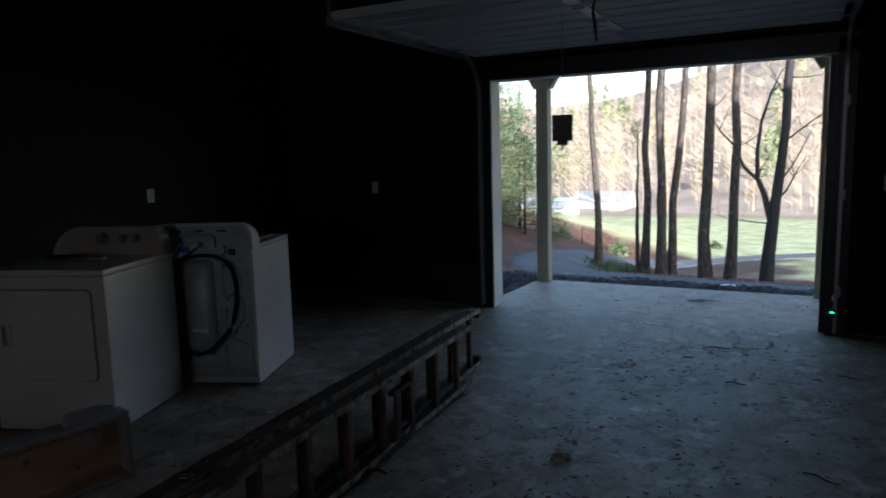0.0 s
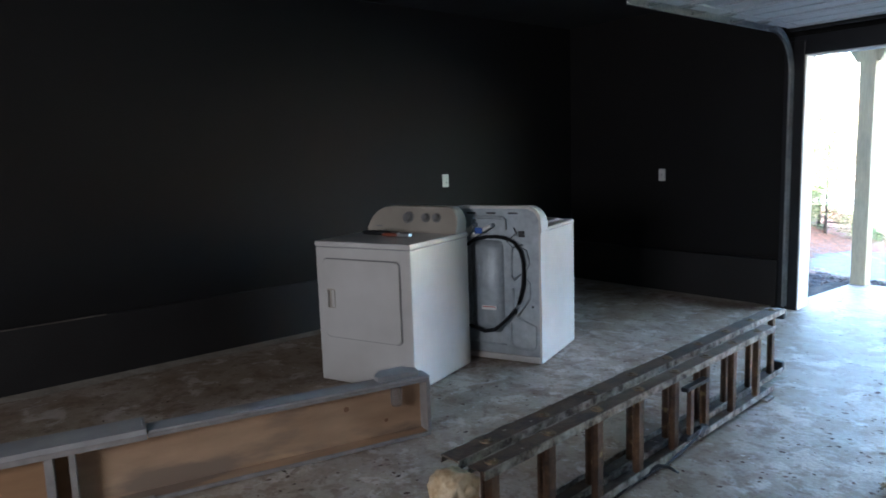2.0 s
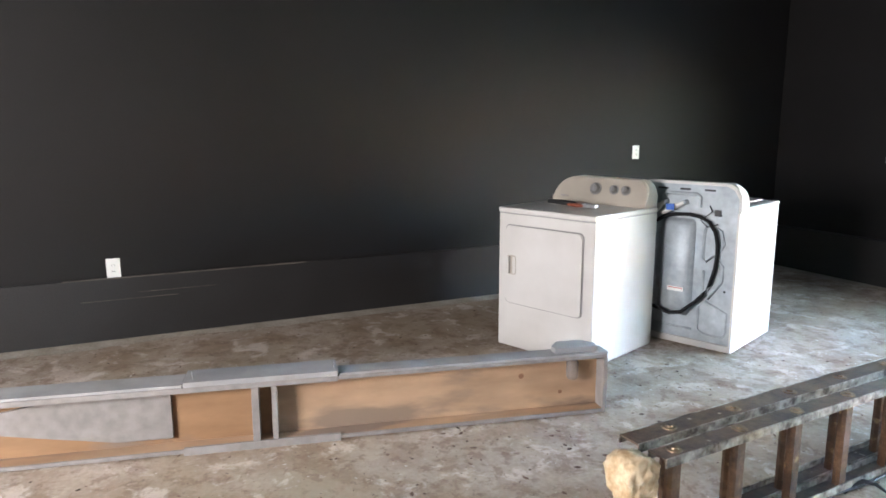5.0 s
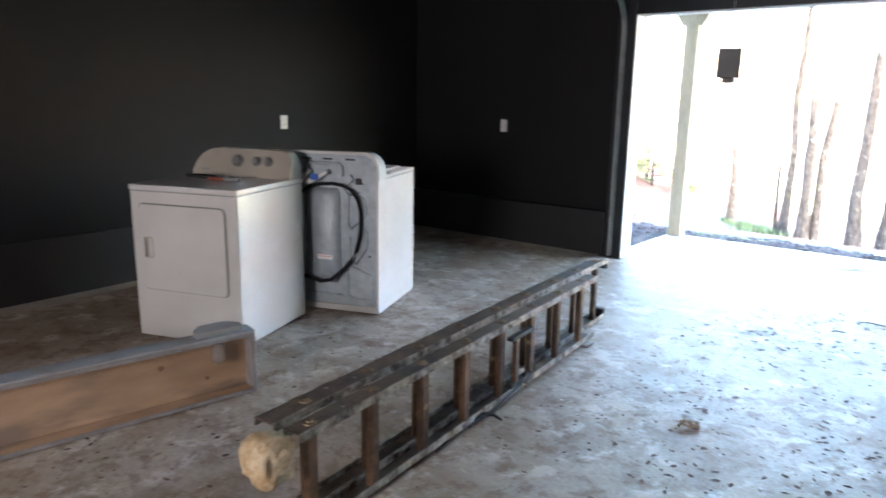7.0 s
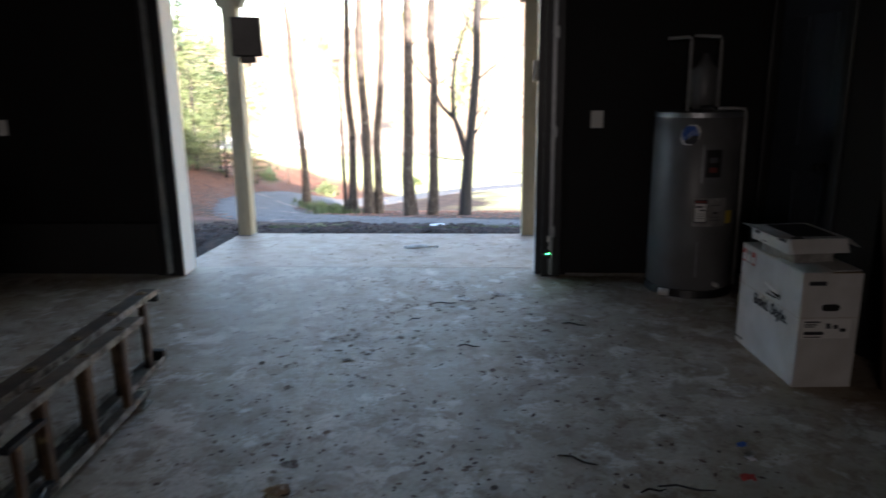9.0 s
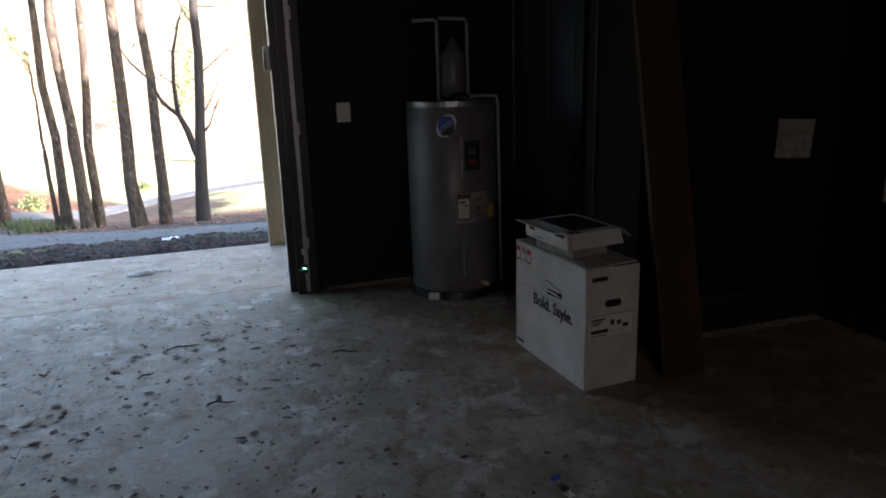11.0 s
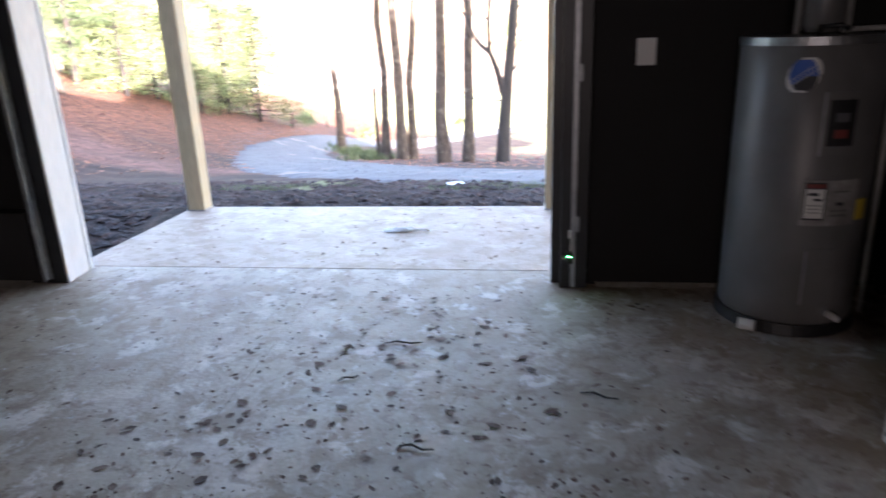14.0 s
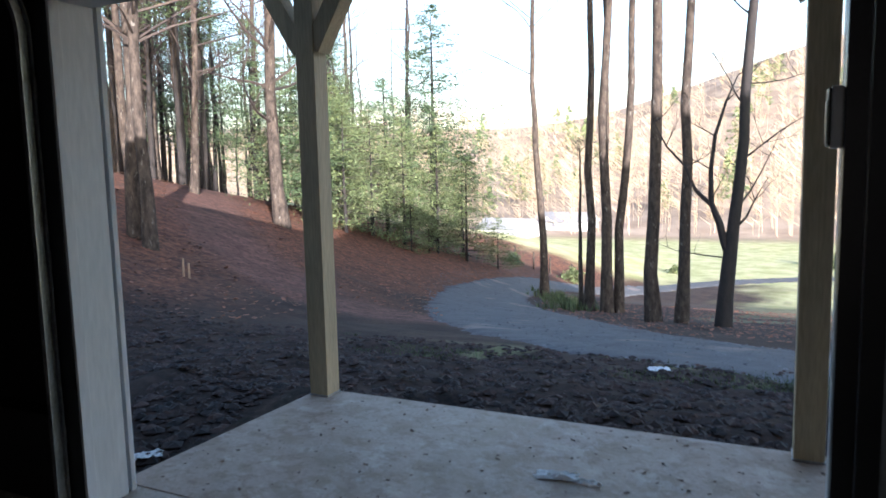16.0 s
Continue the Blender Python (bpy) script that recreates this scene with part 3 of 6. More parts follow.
plate(XL, -1.865, 1.19, 90, "wall_outlet", "white plastic outlet plate on black wall")
plate(XL, -6.24, 0.50, 90, "wall_outlet", "white outlet plate just above the footing", 0.085, 0.13)
plate(-1.36, 0, 1.16, 0, "light_switch", "white switch plate on black wall")
plate(3.205, 0, 1.185, 0, "light_switch", "white switch plate beside the opening", 0.09, 0.125)
plate(XR, -1.99, 0.77, -90, "wall_outlet", "white outlet plate on black side wall")
sheet = thing("wall_notice", pose(5.32, CY, 1.02, 0, 3, 0), "creased white paper sheet fixed on black wall", "paper")
bm = bmesh.new()
bmesh.ops.create_grid(bm, x_segments=8, y_segments=8, size=0.5)
for v in bm.verts:
    v.co = Vector((v.co.x * 0.24, -0.006 - 0.006 * abs(noise.noise(v.co * 5)) - 0.01 * max(0, v.co.x) * max(0, v.co.y), v.co.y * 0.205))
part("page", bm, DINGY, sheet, smooth=True)
part("print", boxes((-0.10, -0.02, -0.0135, -0.0125, 0.03, 0.085)), GREY_PAINT, sheet, "grey printed block")

kp = thing("door_keypad", pose(DW - 0.035, 0.06, 1.53), "small white and black keypad on the jamb", "keypad")
part("body", box(-0.026, 0.0, -0.03, 0.05, -0.07, 0.085, 0.006), PLASTIC, kp, "white plastic back")
part("cover", box(-0.034, -0.027, -0.028, 0.048, -0.066, 0.081, 0.003), DARK_PLASTIC, kp, "black flip cover")
part("keys", box(-0.037, -0.033, -0.02, 0.04, -0.06, 0.05, 0.003), DARK_PLASTIC, kp)

# closet door, ajar
dr = thing("door_1", pose(CX + 0.06, -0.12, 0.0, 0, 0, 12), "grey blue painted panel door standing ajar", "door", kind="structure")
leaf = part("door_leaf", box(-0.02, 0.02, -0.62, 0.0, 0.012, 2.03, 0.003), GREY_DOOR, dr)
for z0, z1 in ((0.2, 0.85), (1.02, 1.85)):
    for y0 in (-0.55, -0.28):
        f = bmesh.new()
        add_box(f, -0.026, -0.019, y0, y0 + 0.22, z0, z1, 0.006)
        part("panel", f, GREY_DOOR, leaf)
knob = bmesh.new()
add_tube(knob, [(-0.02, -0.55, 0.90), (-0.045, -0.55, 0.90), (-0.055, -0.55, 0.90), (-0.075, -0.55, 0.90), (-0.082, -0.55, 0.90)], [0.012, 0.012, 0.028, 0.028, 0.012], 14)
add_tube(knob, [(-0.019, -0.55, 0.90), (-0.025, -0.55, 0.90)], [0.034, 0.03], 16)
part("knob", knob, DARK_PLASTIC, dr, "dark round door knob", smooth=True)
structure("casing_closet", boxes((CX - 0.018, CX - 0.001, -1.20, -1.115, 0, 2.12), (CX - 0.018, CX - 0.001, -0.105, -0.03, 0, 2.12), (CX - 0.018, CX - 0.001, -1.115, -0.105, 2.045, 2.12), bevel=0.004), DARK_TRIM, "black painted door casing", "trim")


# ---- laundry machines ----
def console(parent, w, back_y, front_y, z, material):
    """Raised control panel with a rounded top and a leaning face."""
    out = [(0.004, 0.0), (w - 0.004, 0.0)]
    out += [(w - 0.004 - 0.085 * (1 - math.cos(radians(a))), 0.070 + 0.095 * math.sin(radians(a))) for a in range(0, 91, 15)]
    out += [(0.004 + 0.16 * (1 - math.cos(radians(a))), 0.030 + 0.135 * math.sin(radians(a))) for a in range(90, -1, -15)]
    bm = bmesh.new()
    add_prism(bm, [(x, z + h + 0.012 * math.sin(math.pi * x / w)) if h > 0.1 else (x, z + h) for x, h in out], front_y, back_y)
    for v in bm.verts:
        if abs(v.co.y - front_y) < 1e-6:
            v.co.y += (v.co.z - z) * 0.35 * (1 if back_y > front_y else -1)
    es = [e for e in bm.edges if len({round(v.co.z, 4) for v in e.verts}) > 1 or all(v.co.z > z + 0.05 for v in e.verts)]
    rim = [e for e in es if e.calc_length() < 0.6 and not (abs(e.verts[0].co.x - e.verts[1].co.x) < 1e-6 and abs(e.verts[0].co.z - e.verts[1].co.z) < 0.02 and abs(e.verts[0].co.y - e.verts[1].co.y) > 0.05)]
    bmesh.ops.bevel(bm, geom=[e for e in rim if abs(e.verts[0].co.y - e.verts[1].co.y) < 0.05], offset=0.008, segments=2, affect="EDGES")
    return part("console", bm, material, parent, "cream plastic control console")


def dryer(m):
    t = thing("clothes_dryer", m, "white front loading clothes dryer, closed, standing on concrete", "dryer")
    W, D = 0.725, 0.70
    body = part("body", box(0, W, 0.0, D, 0.014, 0.885, 0.010, 3), ENAMEL, t)
    part("top", box(-0.003, W + 0.003, -0.006, D, 0.889, 0.922, 0.010, 3), ENAMEL, t)
    part("top_gap", box(0.003, W - 0.003, 0.002, D - 0.004, 0.883, 0.891), GREY_PAINT, t)
    # grey plate whose rim draws the shadow line round the door
    b = bmesh.new()
    add_prism(b, rounded(0.058, 0.652, 0.304, 0.818, 0.036), -0.002, 0.01)
    part("door_gap", b, CHROME, t, "grey shadow line round the door")
    b = bmesh.new()
    add_prism(b, rounded(0.065, 0.645, 0.311, 0.811, 0.030), -0.013, 0.006)
    bmesh.ops.bevel(b, geom=[e for e in b.edges if all(abs(v.co.y + 0.013) < 1e-5 for v in e.verts)], offset=0.006, segments=2, affect="EDGES")
    d = part("door", b, ENAMEL, t)
    b = bmesh.new()
    add_prism(b, rounded(0.128, 0.150, 0.505, 0.615, 0.008), -0.0175, -0.012)
    h = part("handle", b, ENAMEL, d)
    # flat cream plate draws the soft shade round the grip
    b = bmesh.new()
    add_prism(b, rounded(0.084, 0.154, 0.498, 0.622, 0.014), -0.0142, -0.0125)
    part("recess_shade", b, ENAMEL_WARM, h)
    part("handle_grip", box(0.089, 0.110, -0.034, -0.014, 0.504, 0.616, 0.006), ENAMEL, h)
    c = console(t, W, D, D - 0.15, 0.922, ENAMEL_WARM)
    zk = 1.02
    yk = D - 0.15 + (zk - 0.922) * 0.35
    for x, r in ((0.335, 0.034), (0.475, 0.026), (0.560, 0.026)):
        lean = Matrix.Translation((x, yk, zk)) @ pose(0, 0, 0, -19, 0, 0)
        k = tube([(0, 0.004, 0), (0, -0.006, 0), (0, -0.007, 0), (0, -0.030, 0), (0, -0.034, 0)], [r * 1.25, r * 1.25, r, r * 0.86, r * 0.7], 20)
        bmesh.ops.transform(k, matrix=lean, verts=k.verts)
        kn = part("knob", k, CHROME, c, "grey ringed control knob", smooth=False)
        g = box(-0.004, 0.004, -0.039, -0.033, -r * 0.66, r * 0.66, 0.0015, m=lean)
        part("grip", g, GREY_PAINT, kn)
    part("badge", box(0.07, 0.13, yk - 0.022, yk - 0.016, 0.958, 0.966, m=None), GREY_PAINT, c)
    for x in (0.06, W - 0.06):
        for y in (0.07, D - 0.07):
            part("foot", tube([(x, y, 0), (x, y, 0.012), (x, y, 0.03)], [0.022, 0.022, 0.012], 10), DARK_PLASTIC, t)
    return t


def washer(m):
    t = thing("washing_machine", m, "white top loading washing machine with exposed galvanised steel rear", "washing machine")
    W, D, H = 0.69, 0.68, 0.905
    for x0, x1 in ((0, 0.018), (W - 0.018, W)):
        part("side_panel", box(x0, x1, 0, D, 0.014, H, 0.006, 2), ENAMEL, t)
    part("front_panel", box(0.018, W - 0.018, D - 0.02, D, 0.014, H, 0.006), ENAMEL, t)
    part("deck", box(-0.003, W + 0.003, 0.10, D + 0.006, H, H + 0.028, 0.012, 3), ENAMEL, t)
    part("lid", box(0.09, W - 0.09, 0.20, D - 0.04, H + 0.026, H + 0.040, 0.008, 2), ENAMEL, t)
    bk = part("rear_panel", box(0.018, W - 0.018, 0.018, 0.03, 0.05, H + 0.0, 0.002), GALV, t, "grey galvanised steel rear panel")
    part("kick_rail", box(0.0185, W - 0.0185, 0.0, 0.06, 0.014, 0.055, 0.004), ENAMEL, t)
    b = bmesh.new()
    n = 12
    ring = [(0.30 + 0.115 * math.cos(radians(180 + 180 * k / n)), 0.022 + 0.055 * math.sin(radians(180 + 180 * k / n))) for k in range(n + 1)]
    lo, hi = [b.verts.new((x, y, 0.27)) for x, y in ring], [b.verts.new((x, y, 0.80)) for x, y in ring]
    lo2 = [b.verts.new((0.30 + (x - 0.30) * 0.82, 0.024 + (y - 0.022) * 0.2, 0.20)) for x, y in ring]
    hi2 = [b.verts.new((0.30 + (x - 0.30) * 0.9, 0.024 + (y - 0.022) * 0.2, 0.845)) for x, y in ring]
    for a, c in ((lo, hi), (lo2, lo), (hi, hi2)):
        for k in range(n):
            b.faces.new((a[k], a[k + 1], c[k + 1], c[k]))
    b.faces.new(lo2)
    b.faces.new(hi2[::-1])
    part("tub_bulge", b, GALV, bk, "rounded pressed steel bulge", smooth=True)

    def rib(pts, r=0.009):
        part("pressed_rib", tube([(x, 0.017, z) for x, z in pts], r, 6), GALV, bk, smooth=True)

    rib([(0.48, 0.80), (0.47, 0.74), (0.47, 0.60), (0.49, 0.58), (0.58, 0.66), (0.60, 0.70), (0.58, 0.78), (0.50, 0.82), (0.48, 0.80)])
    rib([(0.48, 0.52), (0.48, 0.38), (0.52, 0.34), (0.60, 0.46), (0.60, 0.56), (0.56, 0.60)])
    rib([(0.46, 0.28), (0.46, 0.13), (0.50, 0.10), (0.62, 0.10), (0.64, 0.13), (0.64, 0.26), (0.50, 0.32)])
    rib([(0.155, 0.80), (0.155, 0.20)], 0.011)
    rib([(0.06, 0.12), (0.42, 0.12)], 0.008)
    # console: white shell round a steel back
    b = bmesh.new()
    out = [(0.0, 0.0), (W, 0.0)]
    out += [(W - 0.095 * (1 - math.cos(radians(a))), 0.07 + 0.10 * math.sin(radians(a))) for a in range(0, 91, 15)]
    out += [(0.095 * (1 - math.cos(radians(a))), 0.07 + 0.10 * math.sin(radians(a))) for a in range(90, -1, -15)]
    add_prism(b, [(x, H + h + (0.014 * math.sin(math.pi * x / W) if h > 0.1 else 0)) for x, h in out], 0.006, 0.15)
    for v in b.verts:
        if v.co.y > 0.1:
            v.co.y -= (v.co.z - H) * 0.3
    bmesh.ops.bevel(b, geom=[e for e in b.edges if all(abs(v.co.y - 0.006) < 1e-5 for v in e.verts)], offset=0.008, segments=2, affect="EDGES")
    cs = part("console", b, ENAMEL, t, "white console shell")
    b = bmesh.new()
    add_prism(b, [(0.016, H - 0.02), (W - 0.016, H - 0.02), (W - 0.016, H + 0.085), (W - 0.045, H + 0.135), (W - 0.095, H + 0.158), (0.095, H + 0.158), (0.045, H + 0.135), (0.016, H + 0.085)], 0.001, 0.012)
    bp = part("console_back", b, GALV, cs, "grey steel back plate")
    for x in (0.15, 0.30, 0.46):
        part("slot", box(x, x + 0.07, -0.001, 0.003, H + 0.122, H + 0.134, 0.001), DARK_PLASTIC, bp)
    part("valve_bracket", tube([(0.19, -0.012, H + 0.03), (0.19, -0.014, H + 0.085), (0.21, -0.014, H + 0.10), (0.42, -0.014, H + 0.10), (0.44, -0.014, H + 0.085), (0.44, -0.012, H + 0.02)], 0.011, 8), GALV, bp)
    for x, col, lean in ((0.215, PLASTIC, -0.03), (0.345, BLUE, -0.07)):
        v = part("inlet_valve", tube([(x, 0.004, H + 0.045), (x, -0.03, H + 0.045), (x, -0.045, H + 0.045)], [0.018, 0.016, 0.013], 10), GALV, bp)
        part("hose_end", tube([(x, -0.04, H + 0.045), (x + lean, -0.05, H + 0.01), (x + lean * 2, -0.052, H - 0.03)], [0.012, 0.019, 0.014], 8), PLASTIC, v, "white plastic hose end")
        part("tag", box(x + lean - 0.03, x + lean + 0.025, -0.075, -0.071, H - 0.005, H + 0.035, 0.002), col, v)
    hose = [(0.05, -0.012, 0.25), (0.12, -0.035, 0.255), (0.21, -0.055, 0.245), (0.30, -0.07, 0.225), (0.38, -0.07, 0.245), (0.46, -0.04, 0.32), (0.50, -0.022, 0.37), (0.535, -0.012, 0.44), (0.56, -0.008, 0.54), (0.568, -0.008, 0.62), (0.566, -0.008, 0.70), (0.55, -0.010, 0.775), (0.51, -0.014, 0.835), (0.45, -0.02, 0.866), (0.38, -0.024, 0.876), (0.30, -0.024, 0.872), (0.22, -0.02, 0.855), (0.13, -0.012, 0.80)]
    part("drain_hose", tube(hose, 0.0118, 10), HOSE, t, "black corrugated drain hose", smooth=True)
    part("power_cord", tube([(0.50, 0.0, H + 0.03), (0.53, -0.03, H + 0.0), (0.46, -0.03, H - 0.06), (0.50, -0.02, H - 0.10), (0.56, -0.012, H - 0.08)], 0.0045, 6), DARK_PLASTIC, t)
    part("cord_grip", box(0.535, 0.575, -0.012, 0.016, H - 0.03, H + 0.01, 0.004), DARK_PLASTIC, t)
    lb = part("label", box(0.265, 0.375, -0.036, -0.0335, 0.37, 0.40), PAPER, bk)
    part("print", box(0.272, 0.368, -0.0372, -0.036, 0.388, 0.393), RED, lb)
    for x, z in ((0.40, 0.585), (0.40, 0.53), (0.62, 0.40)):
        part("hole", tube([(x, 0.019, z), (x, 0.013, z)], 0.008, 8), DARK_PLASTIC, bk)
    for x in (0.05, W - 0.05):
        for y in (0.05, D - 0.05):
            part("foot", tube([(x, y, 0), (x, y, 0.012), (x, y, 0.035)], [0.022, 0.022, 0.012], 10), DARK_PLASTIC, t)
    return t


dryer(pose(-1.342, -3.966, 0, 0, 0, 19.2))
WR = 21.0
washer(pose(-0.505 - 0.69 * math.cos(radians(WR)), -2.765 - 0.69 * math.sin(radians(WR)), 0, 0, 0, WR))

# locking pliers on the dryer
pl = thing("pliers", pose(-1.14, -3.55, 0.9225, 0, 0, 20), "long handled pliers with black and red grips lying on dryer", "tool")
part("grip", tube([(-0.20, 0.025, 0.018), (-0.08, 0.02, 0.018), (0.02, 0.010, 0.016)], [0.014, 0.017, 0.014], 8), DARK_PLASTIC, pl, "black rubber grip", smooth=True)
part("grip", tube([(-0.02, -0.012, 0.012), (0.05, -0.014, 0.012), (0.10, -0.008, 0.012)], [0.010, 0.012, 0.010], 8), RUST_GRIP, pl, "worn red rubber grip", smooth=True)
part("jaw", box(0.08, 0.19, -0.018, 0.016, 0.002, 0.024, 0.006), TRACK, pl, "bare steel jaw")
part("pivot", tube([(0.10, 0, 0.002), (0.10, 0, 0.03)], 0.012, 10), TRACK, pl)


# ---- long shallow wooden box lying on its side ----
UR = math.degrees(math.atan2(-0.977, -0.213))
BOX_AT = pose(-0.15, -4.025, 0, 0, 0, UR)
sh = thing("wooden_box_frame", BOX_AT, "long shallow pine box with grey painted edges lying sideways", "cabinet")
LB, HB, DB = 3.12, 0.312, 0.095
part("back_panel", box(0.014, 1.604, -DB, -DB + 0.012, 0.02, HB - 0.012, 0.001), PINE, sh, "bare knotty pine back")
part("back_panel", box(1.63, 1.683, -DB, -DB + 0.012, 0.02, HB - 0.012, 0.001), PINE_DARK, sh, "darker pine back")
part("back_panel", box(1.717, LB, -DB, -DB + 0.012, 0.02, HB - 0.012, 0.001), PINE_DARK, sh, "darker pine back")
b = bmesh.new()
add_prism(b, [(2.062, 0.055), (2.30, 0.060), (2.62, 0.115), (3.02, 0.188), (2.80, 0.228), (2.46, 0.288), (2.062, 0.288)], -DB + 0.0125, -DB + 0.034)
bmesh.ops.bevel(b, geom=list(b.edges), offset=0.002, segments=1, affect="EDGES")
# tongue and fronts carry their shade in the colour; caps stay lighter
part("painted_tongue", b, SHADED_GREY, sh, "grey painted pointed board laid in the box")
part("end_board", box(0.0, 0.014, -DB, 0.0, 0.012, HB, 0.002), SHADED_GREY, sh)
part("bottom_board", box(0.016, LB, -DB, -0.004, 0.012, 0.026, 0.002), PINE, sh)
part("top_board", box(0.016, LB, -DB, -0.004, HB - 0.016, HB - 0.002, 0.002), PINE, sh)
part("face_strip", box(0.0, LB, -0.004, 0.008, 0.008, 0.026, 0.002), SHADED_GREY, sh)
part("face_strip", box(0.0, 1.33, -0.004, 0.008, HB - 0.018, HB + 0.001, 0.002), SHADED_GREY, sh)
part("face_strip", box(1.332, LB, -0.004, 0.010, HB - 0.024, HB + 0.001, 0.002), SHADED_GREY, sh)
part("end_strip", box(-0.003, 0.018, -0.003, 0.009, 0.027, HB - 0.019, 0.002), SHADED_GREY, sh)
part("foot_strip", box(1.326, 2.013, -0.002, 0.014, 0.0, 0.036, 0.002), SHADED_GREY, sh)
part("skid", box(0.02, LB, -DB + 0.005, -0.02, 0.0, 0.011, 0.001), DARK_PLASTIC, sh)
part("cap_board", box(-0.004, 1.328, -DB - 0.004, 0.006, HB + 0.001, HB + 0.012, 0.002), GREY_PAINT, sh)
part("cap_board", box(1.332, 1.998, -0.150, 0.014, HB + 0.002, HB + 0.026, 0.003), GREY_PAINT, sh)
part("cap_board", box(2.003, LB, -0.138, 0.006, HB + 0.001, HB + 0.014, 0.002), GREY_PAINT, sh)
for x0, x1 in ((1.605, 1.629), (1.684, 1.716)):
    part("divider", box(x0, x1, -DB + 0.013, 0.004, 0.027, HB - 0.025, 0.002), SHADED_GREY, sh)
for x in (1.345, 1.96):
    part("nail", tube([(x, -0.03, HB + 0.024), (x + 0.004, -0.03, HB + 0.062)], 0.0022, 6), TRACK, sh)
part("knot", tube([(0.42, -DB + 0.0122, 0.20), (0.42, -DB + 0.0132, 0.20)], 0.014, 10), KNOT, sh, "dark wood knot")
part("knot", tube([(0.21, -DB + 0.0122, 0.10), (0.21, -DB + 0.0132, 0.10)], 0.010, 10), KNOT, sh, "dark wood knot")
wedge = thing("trim_block", BOX_AT @ pose(0.045, -0.07, HB + 0.0125), "grey painted trim block with clipped ends", "offcut")
b = bmesh.new()
vs = [(0.0, 0.05), (-0.005, 0.0), (0.045, -0.06), (0.175, -0.06), (0.225, 0.0), (0.225, 0.05)]
lo, hi = [b.verts.new((x, y, 0)) for x, y in vs], [b.verts.new((x, y, 0.028)) for x, y in vs]
b.faces.new(lo)
b.faces.new(hi)
for i in range(6):
    b.faces.new((lo[i], lo[(i + 1) % 6], hi[(i + 1) % 6], hi[i]))
bmesh.ops.bevel(b, geom=list(b.edges), offset=0.003, segments=1, affect="EDGES")
part("block", b, GREY_PAINT, wedge)
GLASS = bpy.data.materials.new("clear_plastic")
GLASS.use_nodes = True
gp = GLASS.node_tree.nodes["Principled BSDF"]
gp.inputs["Transmission Weight"].default_value, gp.inputs["Roughness"].default_value, gp.inputs["IOR"].default_value = 0.9, 0.12, 1.3
jar = thing("plastic_bottle", BOX_AT @ pose(0.165, -0.040, 0.190), "clear ribbed plastic bottle wedged in the box corner", "bottle")
part("bottle", tube([(0, 0, -0.01), (0, 0, 0.0), (0, 0, 0.02), (0, 0, 0.025), (0, 0, 0.045), (0, 0, 0.05), (0, 0, 0.075), (0, 0, 0.092)], [0.018, 0.028, 0.031, 0.029, 0.031, 0.029, 0.031, 0.022], 16), GLASS, jar, smooth=True)
part("cap", tube([(0, 0, 0.092), (0, 0, 0.106)], 0.024, 16), DARK_PLASTIC, jar)


# ---- extension ladder lying on its side ----
LR = math.degrees(math.atan2(2.80, -0.185))
ld = thing("extension_ladder", pose(0.872, -4.705, 0, 0, 0, LR), "dirty weathered extension ladder lying on its edge", "ladder")


def ladder_section(x0, x1, yc, name, w, shift, z0, z1, step):
    sec = part(name, box(x0, x1, yc - w / 2, yc + w / 2, z1 - 0.006, z1, 0.001), LADDER, ld)
    part("lower_rail", box(x0, x1, yc - w / 2, yc + w / 2, z0, z0 + 0.006, 0.001), LADDER, sec)
    for s in (-1, 1):
        part("flange", box(x0, x1, yc + s * w / 2 - 0.003, yc + s * w / 2 + 0.003, z1 - 0.030, z1 + 0.001, 0.001), ALU, sec, "bright worn aluminium edge")
        part("flange", box(x0, x1, yc + s * w / 2 - 0.003, yc + s * w / 2 + 0.003, z0, z0 + 0.030, 0.001), ALU, sec, "bright worn aluminium edge")
    n = int((x1 - x0 - 0.05) / step) + 1
    for i in range(n):
        x = x0 + shift + i * step
        if x > x1 - 0.03:
            break
        b = bmesh.new()
        add_tube(b, [(x, yc, z0 + 0.005), (x, yc, z1 - 0.005)], 0.019, 8)
        for v in b.verts:
            v.co.x = x + (v.co.x - x) * 1.45
            v.co.y = yc + max(-0.012, min(0.015, v.co.y - yc)) * 1.2
        part("rung", b, RUNG, sec, "rusty brown rung")
        c = tube([(x, yc, z1 - 0.001), (x, yc, z1 + 0.004), (x, yc, z1 + 0.0045)], [0.027, 0.025, 0.015], 14)
        add_tube(c, [(x, yc, z1 + 0.003), (x, yc, z1 + 0.010)], [0.014, 0.011], 12)
        part("rung_cap", c, CAP, sec)
    return sec


base = ladder_section(0.0, 2.87, 0.056, "base_rail", 0.086, 0.185, 0.012, 0.418, 0.325)
fly = ladder_section(0.02, 2.46, -0.050, "fly_rail", 0.074, 0.075, 0.026, 0.404, 0.315)
for z in (0.07, 0.31):
    part("rung_lock", box(1.40, 1.62, -0.095, -0.06, z - 0.012, z + 0.008, 0.004), DARK_PLASTIC, fly, "dark steel rung lock")
part("rung_lock", box(1.44, 1.475, -0.092, -0.07, 0.075, 0.31, 0.003), RUNG, fly)
part("pulley", tube([(1.56, -0.095, 0.06), (1.56, -0.075, 0.06)], 0.03, 14), DARK_PLASTIC, fly)
